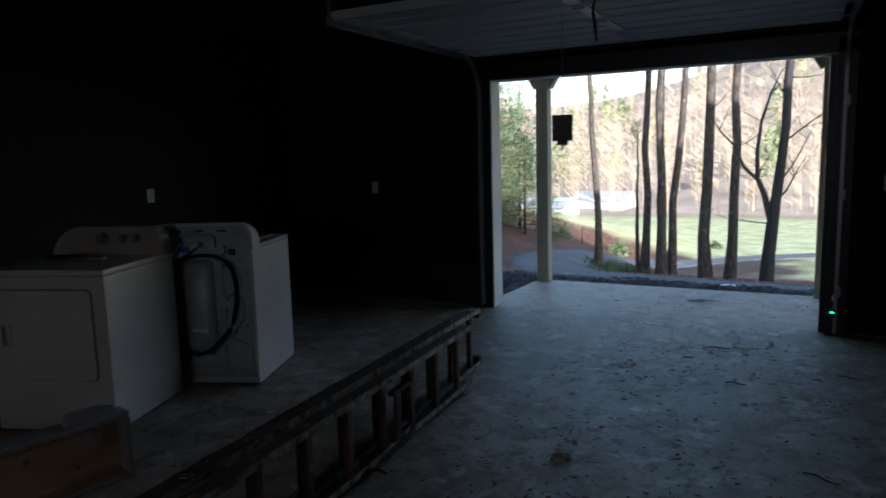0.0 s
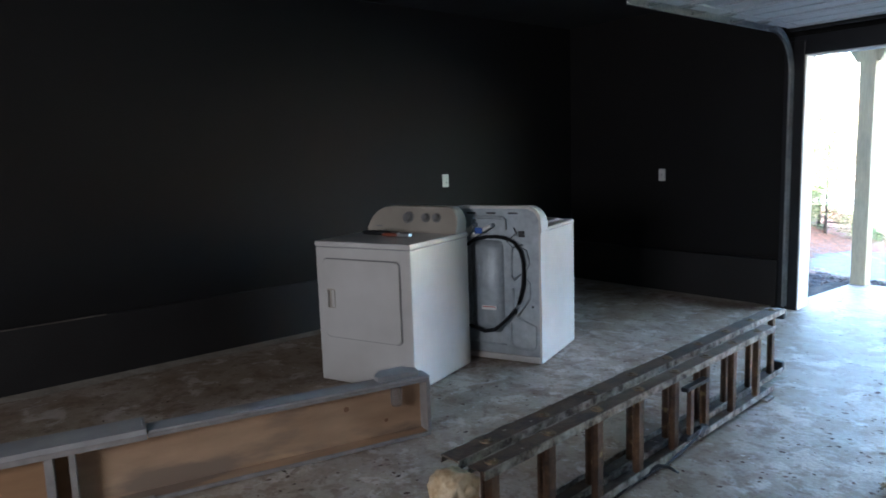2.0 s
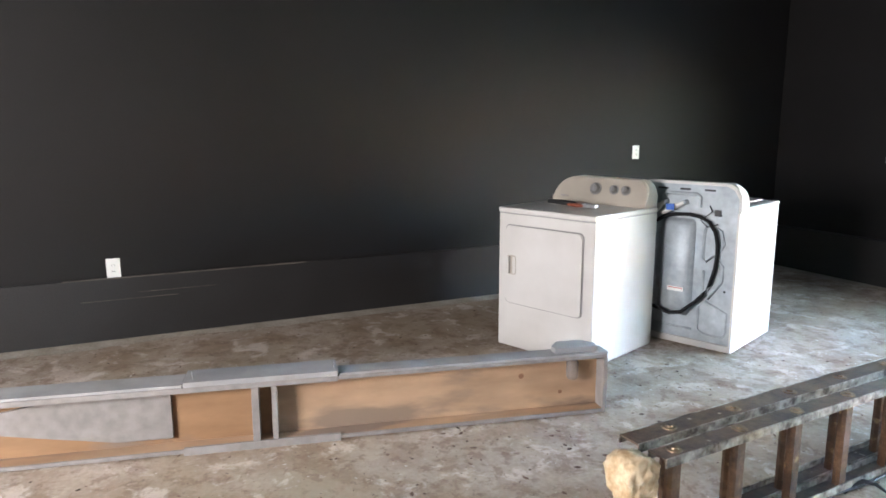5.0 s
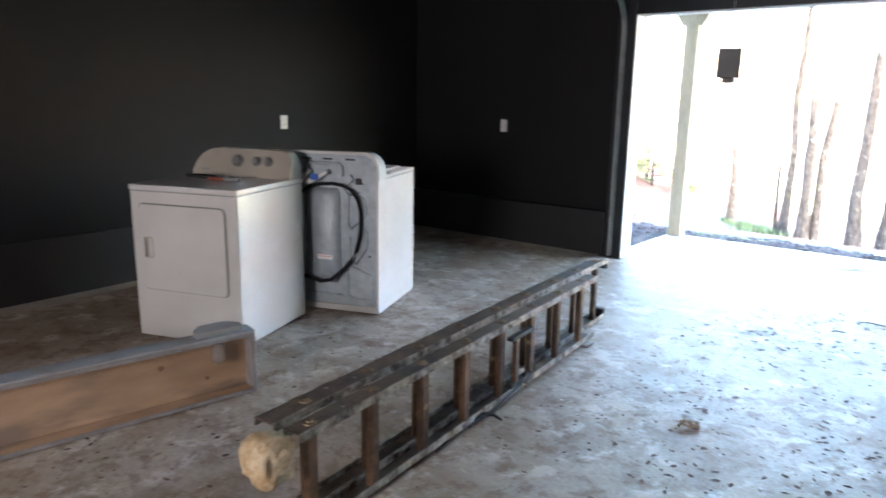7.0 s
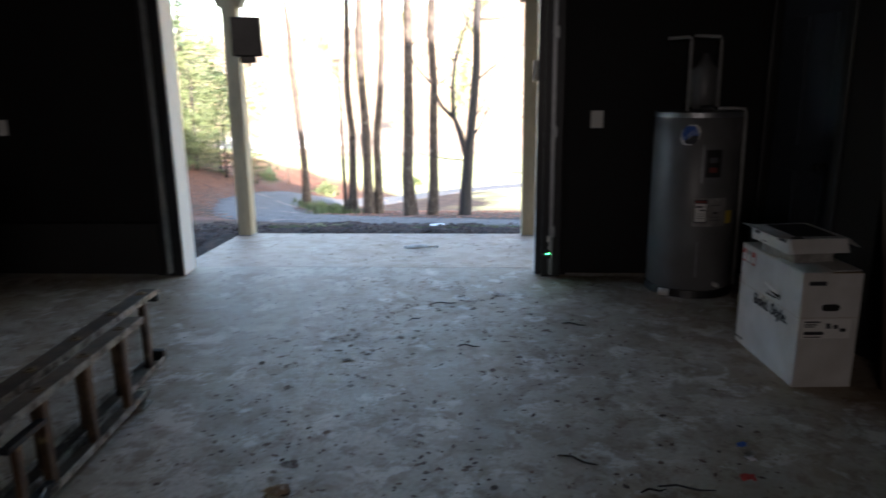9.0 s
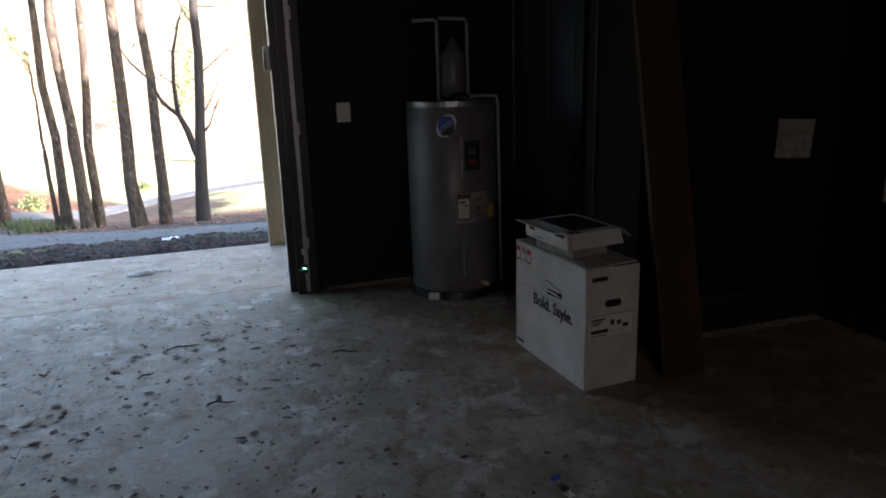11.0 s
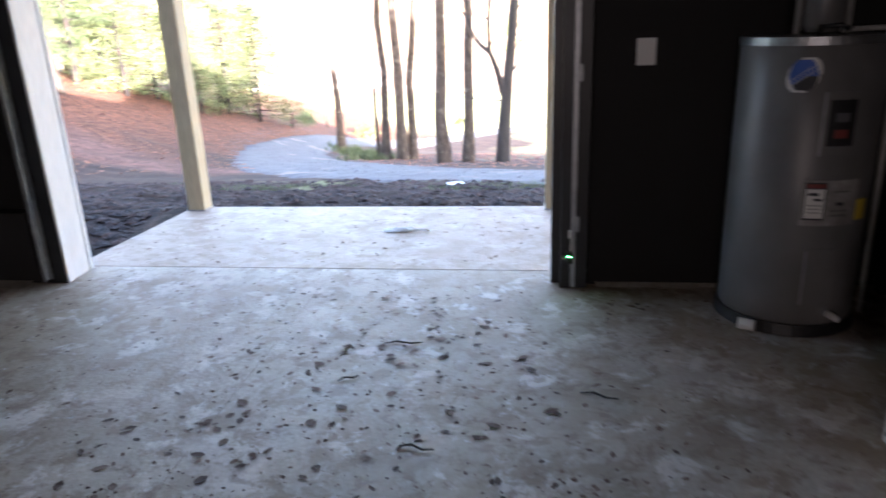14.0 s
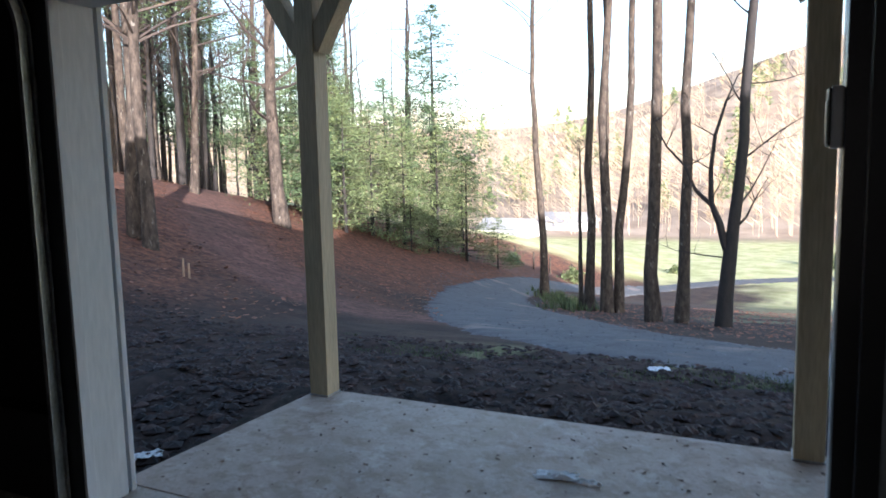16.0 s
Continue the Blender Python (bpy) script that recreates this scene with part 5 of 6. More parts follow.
def ground_material():
    m = mat("ground", (0.066, 0.043, 0.032), (0.032, 0.021, 0.016), scale=0.9, grain=14, rough=0.95, rough_var=0.05, bump=0.6, spec=0.2)
    n, l = m.node_tree.nodes, m.node_tree.links
    p = n["Principled BSDF"]
    colour = p.inputs["Base Color"].links[0].from_socket
    at = n.new("ShaderNodeVertexColor")
    at.layer_name = "cover"
    sep = n.new("ShaderNodeSeparateColor")
    l.new(at.outputs[0], sep.inputs[0])
    tc = next(x for x in n if x.type == "MAPPING").outputs[0]

    def two(c1, c2, sc):
        t = n.new("ShaderNodeTexNoise")
        t.inputs["Scale"].default_value, t.inputs["Detail"].default_value, t.inputs["Roughness"].default_value = sc, 7, 0.7
        l.new(tc, t.inputs[0])
        r = n.new("ShaderNodeValToRGB")
        r.color_ramp.elements[0].position, r.color_ramp.elements[1].position = 0.38, 0.62
        r.color_ramp.elements[0].color, r.color_ramp.elements[1].color = rgba(c1), rgba(c2)
        l.new(t.outputs[0], r.inputs[0])
        return r.outputs[0]

    # last layer: valley grass in its sunlit tone
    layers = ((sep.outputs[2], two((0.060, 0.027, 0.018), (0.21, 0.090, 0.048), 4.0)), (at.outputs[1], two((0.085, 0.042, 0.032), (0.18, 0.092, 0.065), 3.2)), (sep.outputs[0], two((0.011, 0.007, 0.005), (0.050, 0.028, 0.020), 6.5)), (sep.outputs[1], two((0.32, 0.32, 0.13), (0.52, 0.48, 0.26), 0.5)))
    rg = n.new("ShaderNodeVertexColor")
    rg.layer_name = "ridge"
    # ridge ground kept near the haze-pale tone of the far twigs
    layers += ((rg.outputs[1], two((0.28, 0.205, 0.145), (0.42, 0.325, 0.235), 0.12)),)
    sep2 = n.new("ShaderNodeSeparateColor")
    l.new(rg.outputs[0], sep2.inputs[0])
    # dark grass tone: shade on the near meadow, put into the colour
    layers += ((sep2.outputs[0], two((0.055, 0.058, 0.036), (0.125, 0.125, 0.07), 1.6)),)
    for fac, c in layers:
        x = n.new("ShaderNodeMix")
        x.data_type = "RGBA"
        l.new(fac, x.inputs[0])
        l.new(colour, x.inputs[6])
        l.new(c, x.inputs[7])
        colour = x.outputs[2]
    # crumbs, dead grass and leaf scraps at a fine scale
    for sc, lo, hi, c, most in ((9.0, 0.52, 0.62, (0.03, 0.021, 0.016), 0.75), (16.0, 0.60, 0.68, (0.17, 0.115, 0.08), 0.35), (0.45, 0.5, 0.72, (0.045, 0.034, 0.026), 0.6)):
        t = n.new("ShaderNodeTexNoise")
        t.inputs["Scale"].default_value, t.inputs["Detail"].default_value, t.inputs["Roughness"].default_value = sc, 6, 0.65
        l.new(tc, t.inputs[0])
        r = n.new("ShaderNodeMapRange")
        r.inputs[1].default_value, r.inputs[2].default_value, r.inputs[4].default_value = lo, hi, most
        l.new(t.outputs[0], r.inputs[0])
        k = n.new("ShaderNodeMath")
        k.operation = "SUBTRACT"
        k.use_clamp = True
        l.new(r.outputs[0], k.inputs[0])
        far = n.new("ShaderNodeMath")
        far.operation = "MAXIMUM"
        l.new(rg.outputs[1], far.inputs[0])
        l.new(sep.outputs[1], far.inputs[1])
        l.new(far.outputs[0], k.inputs[1])
        x = n.new("ShaderNodeMix")
        x.data_type = "RGBA"
        l.new(k.outputs[0], x.inputs[0])
        l.new(colour, x.inputs[6])
        x.inputs[7].default_value = rgba(c)
        colour = x.outputs[2]
    l.new(colour, p.inputs["Base Color"])
    return m


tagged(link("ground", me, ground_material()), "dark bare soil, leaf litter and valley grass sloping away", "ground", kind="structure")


def ribbon(name, line, half, lift, material, label, category, seed):
    vs, fs = [], []
    k = 21
    for i, p in enumerate(line):
        d = line[min(i + 1, len(line) - 1)] - line[max(i - 1, 0)]
        d = d / np.linalg.norm(d)
        nrm = np.array((-d[1], d[0]))
        w = half * (1 - 0.48 * min(1, max(0, (p[1] - 15) / 10))) * (1 + 0.10 * noise.noise((i * 0.31, seed, 0)))
        rag = (0.16 * noise.noise((i * 0.8, seed, 5)) + 0.12 * noise.noise((i * 2.3, seed, 6)), 0.16 * noise.noise((i * 0.8, seed, 7)) + 0.12 * noise.noise((i * 2.3, seed, 8)))
        for j in range(k):
            s = (j / (k - 1) * 2 - 1)
            q = p + nrm * (w * s + (rag[0] if s < 0 else rag[1]) * 2 * s ** 4)
            z = float(land(q[0], q[1])) + lift * (1 - 1.5 * abs(s) ** 8) + 0.02 * noise.noise((q[0] * 1.5, q[1] * 1.5, 2)) + 0.012 * noise.noise((q[0] * 5, q[1] * 5, 2)) - 0.03 * math.exp(-((abs(s) - 0.5) / 0.16) ** 2)
            vs.append((q[0], q[1], z))
    for i in range(len(line) - 1):
        for j in range(k - 1):
            fs.append((i * k + j, i * k + j + 1, (i + 1) * k + j + 1, (i + 1) * k + j))
    return tagged(link(name, mesh_np(name, vs, fs, True), material), label, category, kind="structure")


ribbon("road", spline(ROAD, 40), 2.2, 0.05, GRAVEL, "curving grey gravel drive", "road", 2)


def scatter(name, spots, material, label, category, size, flatness, seed, shape="clod"):
    """Small loose pieces lying on a surface, as one object."""
    rnd = random.Random(seed)
    vs, fs = [], []
    for x, y, z, k in spots:
        s = size * k
        a = rnd.uniform(0, 6.3)
        o = len(vs)
        if shape == "clod":
            for q in ((1, 0, 0.3), (0, 1, 0.35), (-1, 0, 0.25), (0, -1, 0.3), (0.1, 0.1, 1.0), (0.6, 0.6, 0), (-0.6, 0.6, 0), (-0.6, -0.6, 0), (0.6, -0.6, 0)):
                r = rnd.uniform(0.7, 1.25)
                vs.append((x + s * r * (q[0] * math.cos(a) - q[1] * math.sin(a)), y + s * r * (q[0] * math.sin(a) + q[1] * math.cos(a)), z + s * r * q[2] * flatness - (0.02 * s if q[2] == 0 else 0)))
            for t in ((0, 1, 4), (1, 2, 4), (2, 3, 4), (3, 0, 4), (0, 5, 1), (1, 6, 2), (2, 7, 3), (3, 8, 0)):
                fs.append(tuple(o + i for i in t))
        else:
            w = rnd.uniform(0.35, 0.7)
            up = rnd.uniform(0.1, 0.5) * flatness
            for i, (q0, q1, q2) in enumerate(((-1, 0, 0.05), (-0.3, -w, up), (0.5, -w * 0.8, 0.05), (1, 0, up * 1.5), (0.4, w, up), (-0.4, w * 0.9, 0.08), (0, 0, 0.02))):
                vs.append((x + s * (q0 * math.cos(a) - q1 * math.sin(a)), y + s * (q0 * math.sin(a) + q1 * math.cos(a)), z + 0.002 + s * q2))
            for i in range(6):
                fs.append((o + i, o + (i + 1) % 6, o + 6))
    return tagged(link(name, mesh_np(name, vs, fs), material), label, category, kind="stuff")


rnd = random.Random(11)
spots = []
while len(spots) < 1500:
    x, y = rnd.uniform(-0.6, 4.2), rnd.uniform(-5.6, 0.15)
    if noise.noise((x * 1.2, y * 1.2, 5)) + 0.4 * (1 - abs(x - 2.0) / 1.6) > rnd.uniform(-0.4, 0.7) and not (3.55 < x and -2.3 < y) and not (0.6 < x < 1.1 and y < -1.9):
        spots.append((x, y, 0.0, rnd.choice((0.25, 0.3, 0.35, 0.4, 0.5, 0.6, 0.8, 1.0))))
while len(spots) < 2000:
    x, y = rnd.gauss(1.95, 0.65), -0.2 - 3.8 * rnd.random() ** 1.2
    if 0.95 < x < 3.3 and noise.noise((x * 2.1, y * 2.1, 9)) > rnd.uniform(-0.35, 0.3):
        spots.append((x, y, 0.0, rnd.choice((0.35, 0.45, 0.55, 0.7, 0.85, 1.0, 1.25))))
while len(spots) < 2080:
    x, y = rnd.gauss(2.15, 0.6), rnd.gauss(-1.2, 0.65)
    if 1.0 < x < 3.35 and -3.4 < y < -0.15 and noise.noise((x * 1.7, y * 1.7, 14)) > rnd.uniform(-0.3, 0.25):
        spots.append((x, y, 0.0, rnd.choice((0.8, 1.0, 1.2, 1.5, 1.8))))
scatter("leaf_bits", spots, CRUMB, "brown leaf scraps and dirt crumbs on concrete", "debris", 0.017, 0.4, 3, "leaf")
spots = [(rnd.uniform(-2.2, 3.9), rnd.uniform(-7, 0.1), 0.0, rnd.choice((0.2, 0.25, 0.3, 0.4, 0.55))) for _ in range(700)]
spots += [(rnd.gauss(1.95, 0.5), rnd.uniform(-3.6, 0.0), 0.0, rnd.choice((0.3, 0.5, 0.7, 0.9))) for _ in range(160)]
spots += [(rnd.gauss(cx, 0.05), rnd.gauss(cy, 0.035), 0.0, rnd.choice((0.3, 0.5, 0.7, 1.0))) for cx, cy in ((2.80, -1.69), (2.85, -1.73), (1.37, -1.86), (1.72, -1.97), (2.61, -1.40), (1.55, -1.75)) for _ in range(9)]
scatter("dirt_crumbs", spots, CRUMB, "dark crumbs of dried mud on concrete", "debris", 0.011, 0.5, 4)
spots = [(rnd.uniform(-2.3, 1.3), rnd.uniform(-6.6, -0.3), 0.0, rnd.choice((0.3, 0.4, 0.5, 0.7, 1.0))) for _ in range(620)]
scatter("plaster_flecks", spots, FLECK, "small pale plaster flecks on the concrete", "debris", 0.011, 0.3, 21, "leaf")
spots = [(rnd.uniform(-2.3, 1.2), rnd.uniform(-6.6, -0.3), 0.0, rnd.choice((0.3, 0.4, 0.5, 0.7, 1.0))) for _ in range(620)]
scatter("floor_grit", spots, CRUMB, "brown grit and scraps by the machines", "debris", 0.012, 0.4, 22, "leaf")
spots = []
for _ in range(260):
    x, y = rnd.uniform(-0.1, 3.0), rnd.uniform(0.25, 1.96)
    spots.append((x, y, -0.004 - SLOPE * (y - 0.22), rnd.choice((0.5, 0.7, 1.0, 1.6))))
scatter("porch_bits", spots, LEAF, "small dark bits scattered on the porch", "debris", 0.012, 0.6, 6, "leaf")
spots = []
while len(spots) < 19000:
    x, y = rnd.uniform(-14, 9), 2.06 + 4.4 * rnd.random() ** 1.4
    if -0.2 < x < 3.7 and y < 1.99:
        continue
    z = float(land(x, y)) + 2.0 * float(bumps([x], [y])[0]) * (1 if y < 6.3 else 0.4)
    spots.append((x, y, z + 0.004, rnd.choice((0.4, 0.5, 0.7, 0.9, 1.3, 1.9, 2.6))))
for _ in range(1500):
    x, y = rnd.uniform(-3.2, -0.2), rnd.uniform(0.45, 2.05)
    spots.append((x, y, -0.30 + 0.09 * (y - 0.4), rnd.choice((0.6, 0.9, 1.4, 2.0, 2.8))))
scatter("mud_clods", spots, MUD, "churned dark wet mud clods by the slab", "mud", 0.022, 0.5, 8)
spots = []
while len(spots) < 11000:
    x, y = rnd.uniform(-24, 10), rnd.uniform(5.5, 34)
    if away(road_line, np.array([x]), np.array([y]))[0] < 1.8 or away(trail_line, np.array([x]), np.array([y]))[0] < 1.0 or (x > -5 and y < 11.5):
        continue
    spots.append((x, y, float(land(x, y)) + 0.03, rnd.choice((0.5, 0.8, 1.1))))
scatter("leaf_litter", spots, BANK_LEAF, "russet fallen leaves covering the bank", "leaves", 0.07, 0.6, 9, "leaf")
spots = []
for i in range(9000):
    p = road_line[rnd.randrange(len(road_line) - 40)]
    x, y = p[0] + rnd.uniform(-2.6, 2.6), p[1] + rnd.uniform(-2.6, 2.6)
    d = away(road_line, np.array([x]), np.array([y]))[0]
    if d < 2.25 and rnd.random() < (0.35 if d < 1.6 else 1.0):
        spots.append((x, y, float(land(x, y)) + (0.05 if d < 1.6 else 0.02), rnd.choice((0.5, 0.7, 1.0, 1.5, 2.2))))
scatter("loose_gravel", spots, STONE, "loose grey gravel strewn over the drive", "gravel", 0.015, 0.5, 14)


def grass_tufts(name, spots, label):
    r = random.Random(5)
    vs, fs = [], []
    for x, y, z, h in spots:
        for _ in range(7):
            a, w = r.uniform(0, 6.3), r.uniform(0.004, 0.009) * h / 0.1
            dx, dy = math.cos(a), math.sin(a)
            o = len(vs)
            ox, oy = x + r.uniform(-0.06, 0.06), y + r.uniform(-0.06, 0.06)
            k = h * r.uniform(0.6, 1.2)
            vs += [(ox - dy * w, oy + dx * w, z), (ox + dy * w, oy - dx * w, z), (ox + dx * k * 0.5, oy + dy * k * 0.5, z + k)]
            fs.append((o, o + 1, o + 2))
    return tagged(link(name, mesh_np(name, vs, fs), GRASS), label, "grass", kind="stuff")


spots = []
while len(spots) < 800:
    x, y = rnd.uniform(-3, 7), rnd.uniform(4.6, 6.4)
    if noise.noise((x * 0.5, y * 0.9, 2)) > -0.02:
        spots.append((x, y, float(land(x, y)) - 0.0, rnd.uniform(0.025, 0.06)))
for cx, cy in ((-3.4, 22.0), (-5.4, 27.0), (-6.4, 29.5)):
    for _ in range(90):
        x, y = rnd.gauss(cx, 0.6), rnd.gauss(cy, 0.8)
        spots.append((x, y, float(land(x, y)) - 0.02, rnd.uniform(0.2, 0.45)))
grass_tufts("grass_tufts", spots, "thin spring grass sprouting from the mud")


# ---- trees ----
def tube_np(vs, fs, pts, radii, sides):
    o = len(vs)
    for i, p in enumerate(pts):
        d = (pts[min(i + 1, len(pts) - 1)] - pts[max(i - 1, 0)]).normalized()
        a = d.cross(Vector((0.31, 0.9, 0.13))).normalized()
        b = d.cross(a)
        for k in range(sides):
            t = 2 * math.pi * k / sides
            vs.append(tuple(p + radii[i] * (a * math.cos(t) + b * math.sin(t))))
    for i in range(len(pts) - 1):
        for k in range(sides):
            q = (k + 1) % sides
            fs.append((o + i * sides + k, o + i * sides + q, o + (i + 1) * sides + q, o + (i + 1) * sides + k))


def limb(vs, fs, r, start, way, length, rad, depth, sides):
    """A crooked tapering limb that forks into smaller ones."""
    n = 4 if depth > 1 else 3
    pts, p, d = [start], Vector(start), Vector(way).normalized()
    for i in range(n):
        d = (d + Vector((r.uniform(-1, 1), r.uniform(-1, 1), r.uniform(-0.5, 0.9))) * 0.26).normalized()
        p = p + d * length / n
        pts.append(p.copy())
    radii = [max(0.004, rad * (1 - 0.8 * i / n)) for i in range(n + 1)]
    tube_np(vs, fs, pts, radii, sides)
    if depth > 0:
        for i in range(r.randint(3, 5) if depth > 1 else r.randint(3, 5)):
            k = r.uniform(0.25, 1.0) * n
            j = min(n - 1, int(k))
            q = pts[j].lerp(pts[j + 1], k - j)
            a = Vector((r.uniform(-1, 1), r.uniform(-1, 1), r.uniform(-0.2, 0.9)))
            limb(vs, fs, r, q, d * 0.7 + a, length * r.uniform(0.35, 0.6), max(0.004, rad * 0.42), depth - 1, 3)


def bare_tree_meshes(seed, height, rad, lean=(0, 0), low=0.45, limbs=16, depth=2, wiggle=0.12):
    r = random.Random(seed)
    pts, radii = [], []
    n = 14
    ox, oy = 0.0, 0.0
    for i in range(n + 1):
        f = i / n
        ox += r.uniform(-1, 1) * wiggle * height / 20
        oy += r.uniform(-1, 1) * wiggle * height / 20
        pts.append(Vector((ox + lean[0] * f * height, oy + lean[1] * f * height, -0.25 + f * height)))
        flare = 1 + 0.45 * math.exp(-f * 26)
        radii.append(max(0.015, rad * flare * (1 - 0.78 * f)))
    tv, tf = [], []
    tube_np(tv, tf, pts, radii, 10)
    cv, cf = [], []
    for _ in range(limbs):
        f = r.uniform(low, 0.99)
        j = min(n - 1, int(f * n))
        q = pts[j].lerp(pts[j + 1], f * n - j)
        a = r.uniform(0, 6.3)
        limb(cv, cf, r, q, Vector((math.cos(a), math.sin(a), r.uniform(0.1, 0.9))), height * r.uniform(0.10, 0.2) * (1.3 - 0.6 * f), radii[j] * 0.30, depth, 4)
    return mesh_np("trunk", tv, tf, True), mesh_np("crown", cv, cf)


def plant(name, meshes, mats, x, y, rz, scale, label, category, group=""):
    t = thing(name, Matrix.LocRotScale((x, y, float(land(x, y))), Euler((0, 0, rz)), (scale,) * 3), label, category, group)
    for me_, mt in zip(meshes, mats):
        if me_.name.startswith("needles"):
            link("foliage", me_, mt, t)
        else:
            link(me_.name.split(".")[0], me_, mt, t)
    return t


# tall trunks beyond the drive
for seed, x, y, h, rad, lean in ((1, 0.70, 17.0, 21, 0.155, (0.004, 0.0)), (2, -0.16, 16.9, 22, 0.18, (-0.004, 0.0)), (3, -2.08, 20.9, 24, 0.18, (0.0, 0)), (4, -1.80, 21.4, 22, 0.16, (0.048, 0.0)), (5, -2.98, 21.6, 24, 0.155, (-0.018, 0)), (6, -3.25, 21.9, 6, 0.10, (-0.015, 0.0)), (7, -6.7, 29.0, 20, 0.19, (-0.015, 0)), (8, -2.25, 21.6, 22, 0.07, (0.006, 0))):
    plant("tall_tree", bare_tree_meshes(seed, h, rad, lean, 0.5 if h > 10 else 0.9, 14, 2, 0.10), (BARK, TWIG), x, y, 0, 1, "tall straight bare tree with grey brown bark", "tree", "trees along the drive")

# forked tree with low limbs
ft = thing("forked_tree", pose(1.73, 16.0, float(land(1.73, 16.0))), "dark bare tree forking low into crooked limbs", "tree", "trees along the drive")
tv, tf = [], []
V = Vector
main = [V((0.0, 0, -0.3)), V((0.0, 0, 0.1)), V((0.03, 0, 0.8)), V((0.10, 0, 1.7)), V((0.16, 0, 2.4)), V((0.26, 0, 3.4)), V((0.36, 0, 4.6)), V((0.36, 0, 5.6)), V((0.46, 0, 7.2)), V((0.62, 0, 9.5)), V((0.8, 0, 13))]
tube_np(tv, tf, main, [0.30, 0.22, 0.19, 0.175, 0.15, 0.135, 0.125, 0.12, 0.11, 0.09, 0.04], 10)
link("trunk", mesh_np("trunk", tv, tf, True), BARK_DARK, ft)
tv, tf = [], []
side = [V((0.10, 0, 1.75)), V((-0.02, -0.05, 2.1)), V((-0.14, -0.1, 2.6)), V((-0.34, -0.1, 3.1)), V((-0.36, -0.1, 3.9)), V((-0.28, -0.1, 4.7)), V((-0.05, -0.1, 5.5)), V((0.2, -0.1, 6.1))]
tube_np(tv, tf, side, [0.11, 0.10, 0.09, 0.07, 0.055, 0.045, 0.03, 0.012], 7)
arm = [V((-0.34, -0.1, 3.05)), V((-0.7, -0.1, 3.4)), V((-0.95, -0.1, 4.0)), V((-1.4, -0.1, 4.5)), V((-1.7, -0.1, 5.1))]
tube_np(tv, tf, arm, [0.06, 0.05, 0.035, 0.025, 0.01], 6)
r9 = random.Random(9)
for pts, dep in ((side, 2), (arm, 2)):
    for p in pts[2:]:
        limb(tv, tf, r9, p, Vector((r9.uniform(-1, 1), r9.uniform(-0.6, 0.6), r9.uniform(0.2, 1))), r9.uniform(0.6, 1.3), 0.018, 1, 4)
for z, w in ((2.5, 1), (3.0, 1), (4.1, 1), (5.3, -1), (5.9, 1), (7.4, -1), (8.4, 1)):
    limb(tv, tf, r9, Vector((0.1 + z * 0.055, 0, z)), Vector((w, r9.uniform(-0.9, 0.9), r9.uniform(-0.15, 1.1))), r9.uniform(0.9, 2.4), r9.uniform(0.018, 0.036), 2, 4)
limb(tv, tf, r9, Vector((0.05, 0, 1.75)), Vector((-1, 0, 0.1)), 1.9, 0.02, 1, 4)
link("crown", mesh_np("crown", tv, tf), BARK_DARK, ft)

# big trees at the edge of the bank
for seed, x, y, h, rad in ((21, -10.0, 9.3, 22, 0.14), (22, -10.6, 9.4, 23, 0.17), (23, -13.6, 18.6, 23, 0.24), (24, -17.5, 18.0, 20, 0.15)):
    plant("woodland_tree", bare_tree_meshes(seed, h, rad, (0.004, 0), 0.16, 26, 2, 0.12), (BARK, TWIG), x, y, seed, 1, "tall bare tree with mottled bark at wood edge", "tree", "woodland trees")

# the wood behind: a few shapes, many trees
kinds = [bare_tree_meshes(40 + k, 20, 0.13 + 0.025 * k, (0.01 * (k - 2), 0.01), 0.22, 20, 2, 0.14) for k in range(5)]
r12 = random.Random(12)
made = 0
while made < 120:
    x, y = r12.uniform(-62, -13.5), r12.uniform(7, 64)
    if away(trail_line, np.array([x]), np.array([y]))[0] < 2.0 or (x > -22 and y > 21 and x > -30) or math.hypot(x + 13.5, y - 18) < 2.5:
        if not (y > 40 and x < -18):
            continue
    if y > 28 and x > 2.6 - 0.52 * (y + 2):
        continue
    plant("woodland_tree", kinds[made % 5], (BARK if made % 3 else BARK_DARK, TWIG), x, y, r12.uniform(0, 6), r12.uniform(0.7, 1.15), "slender bare woodland tree", "tree", "woodland trees")
    made += 1


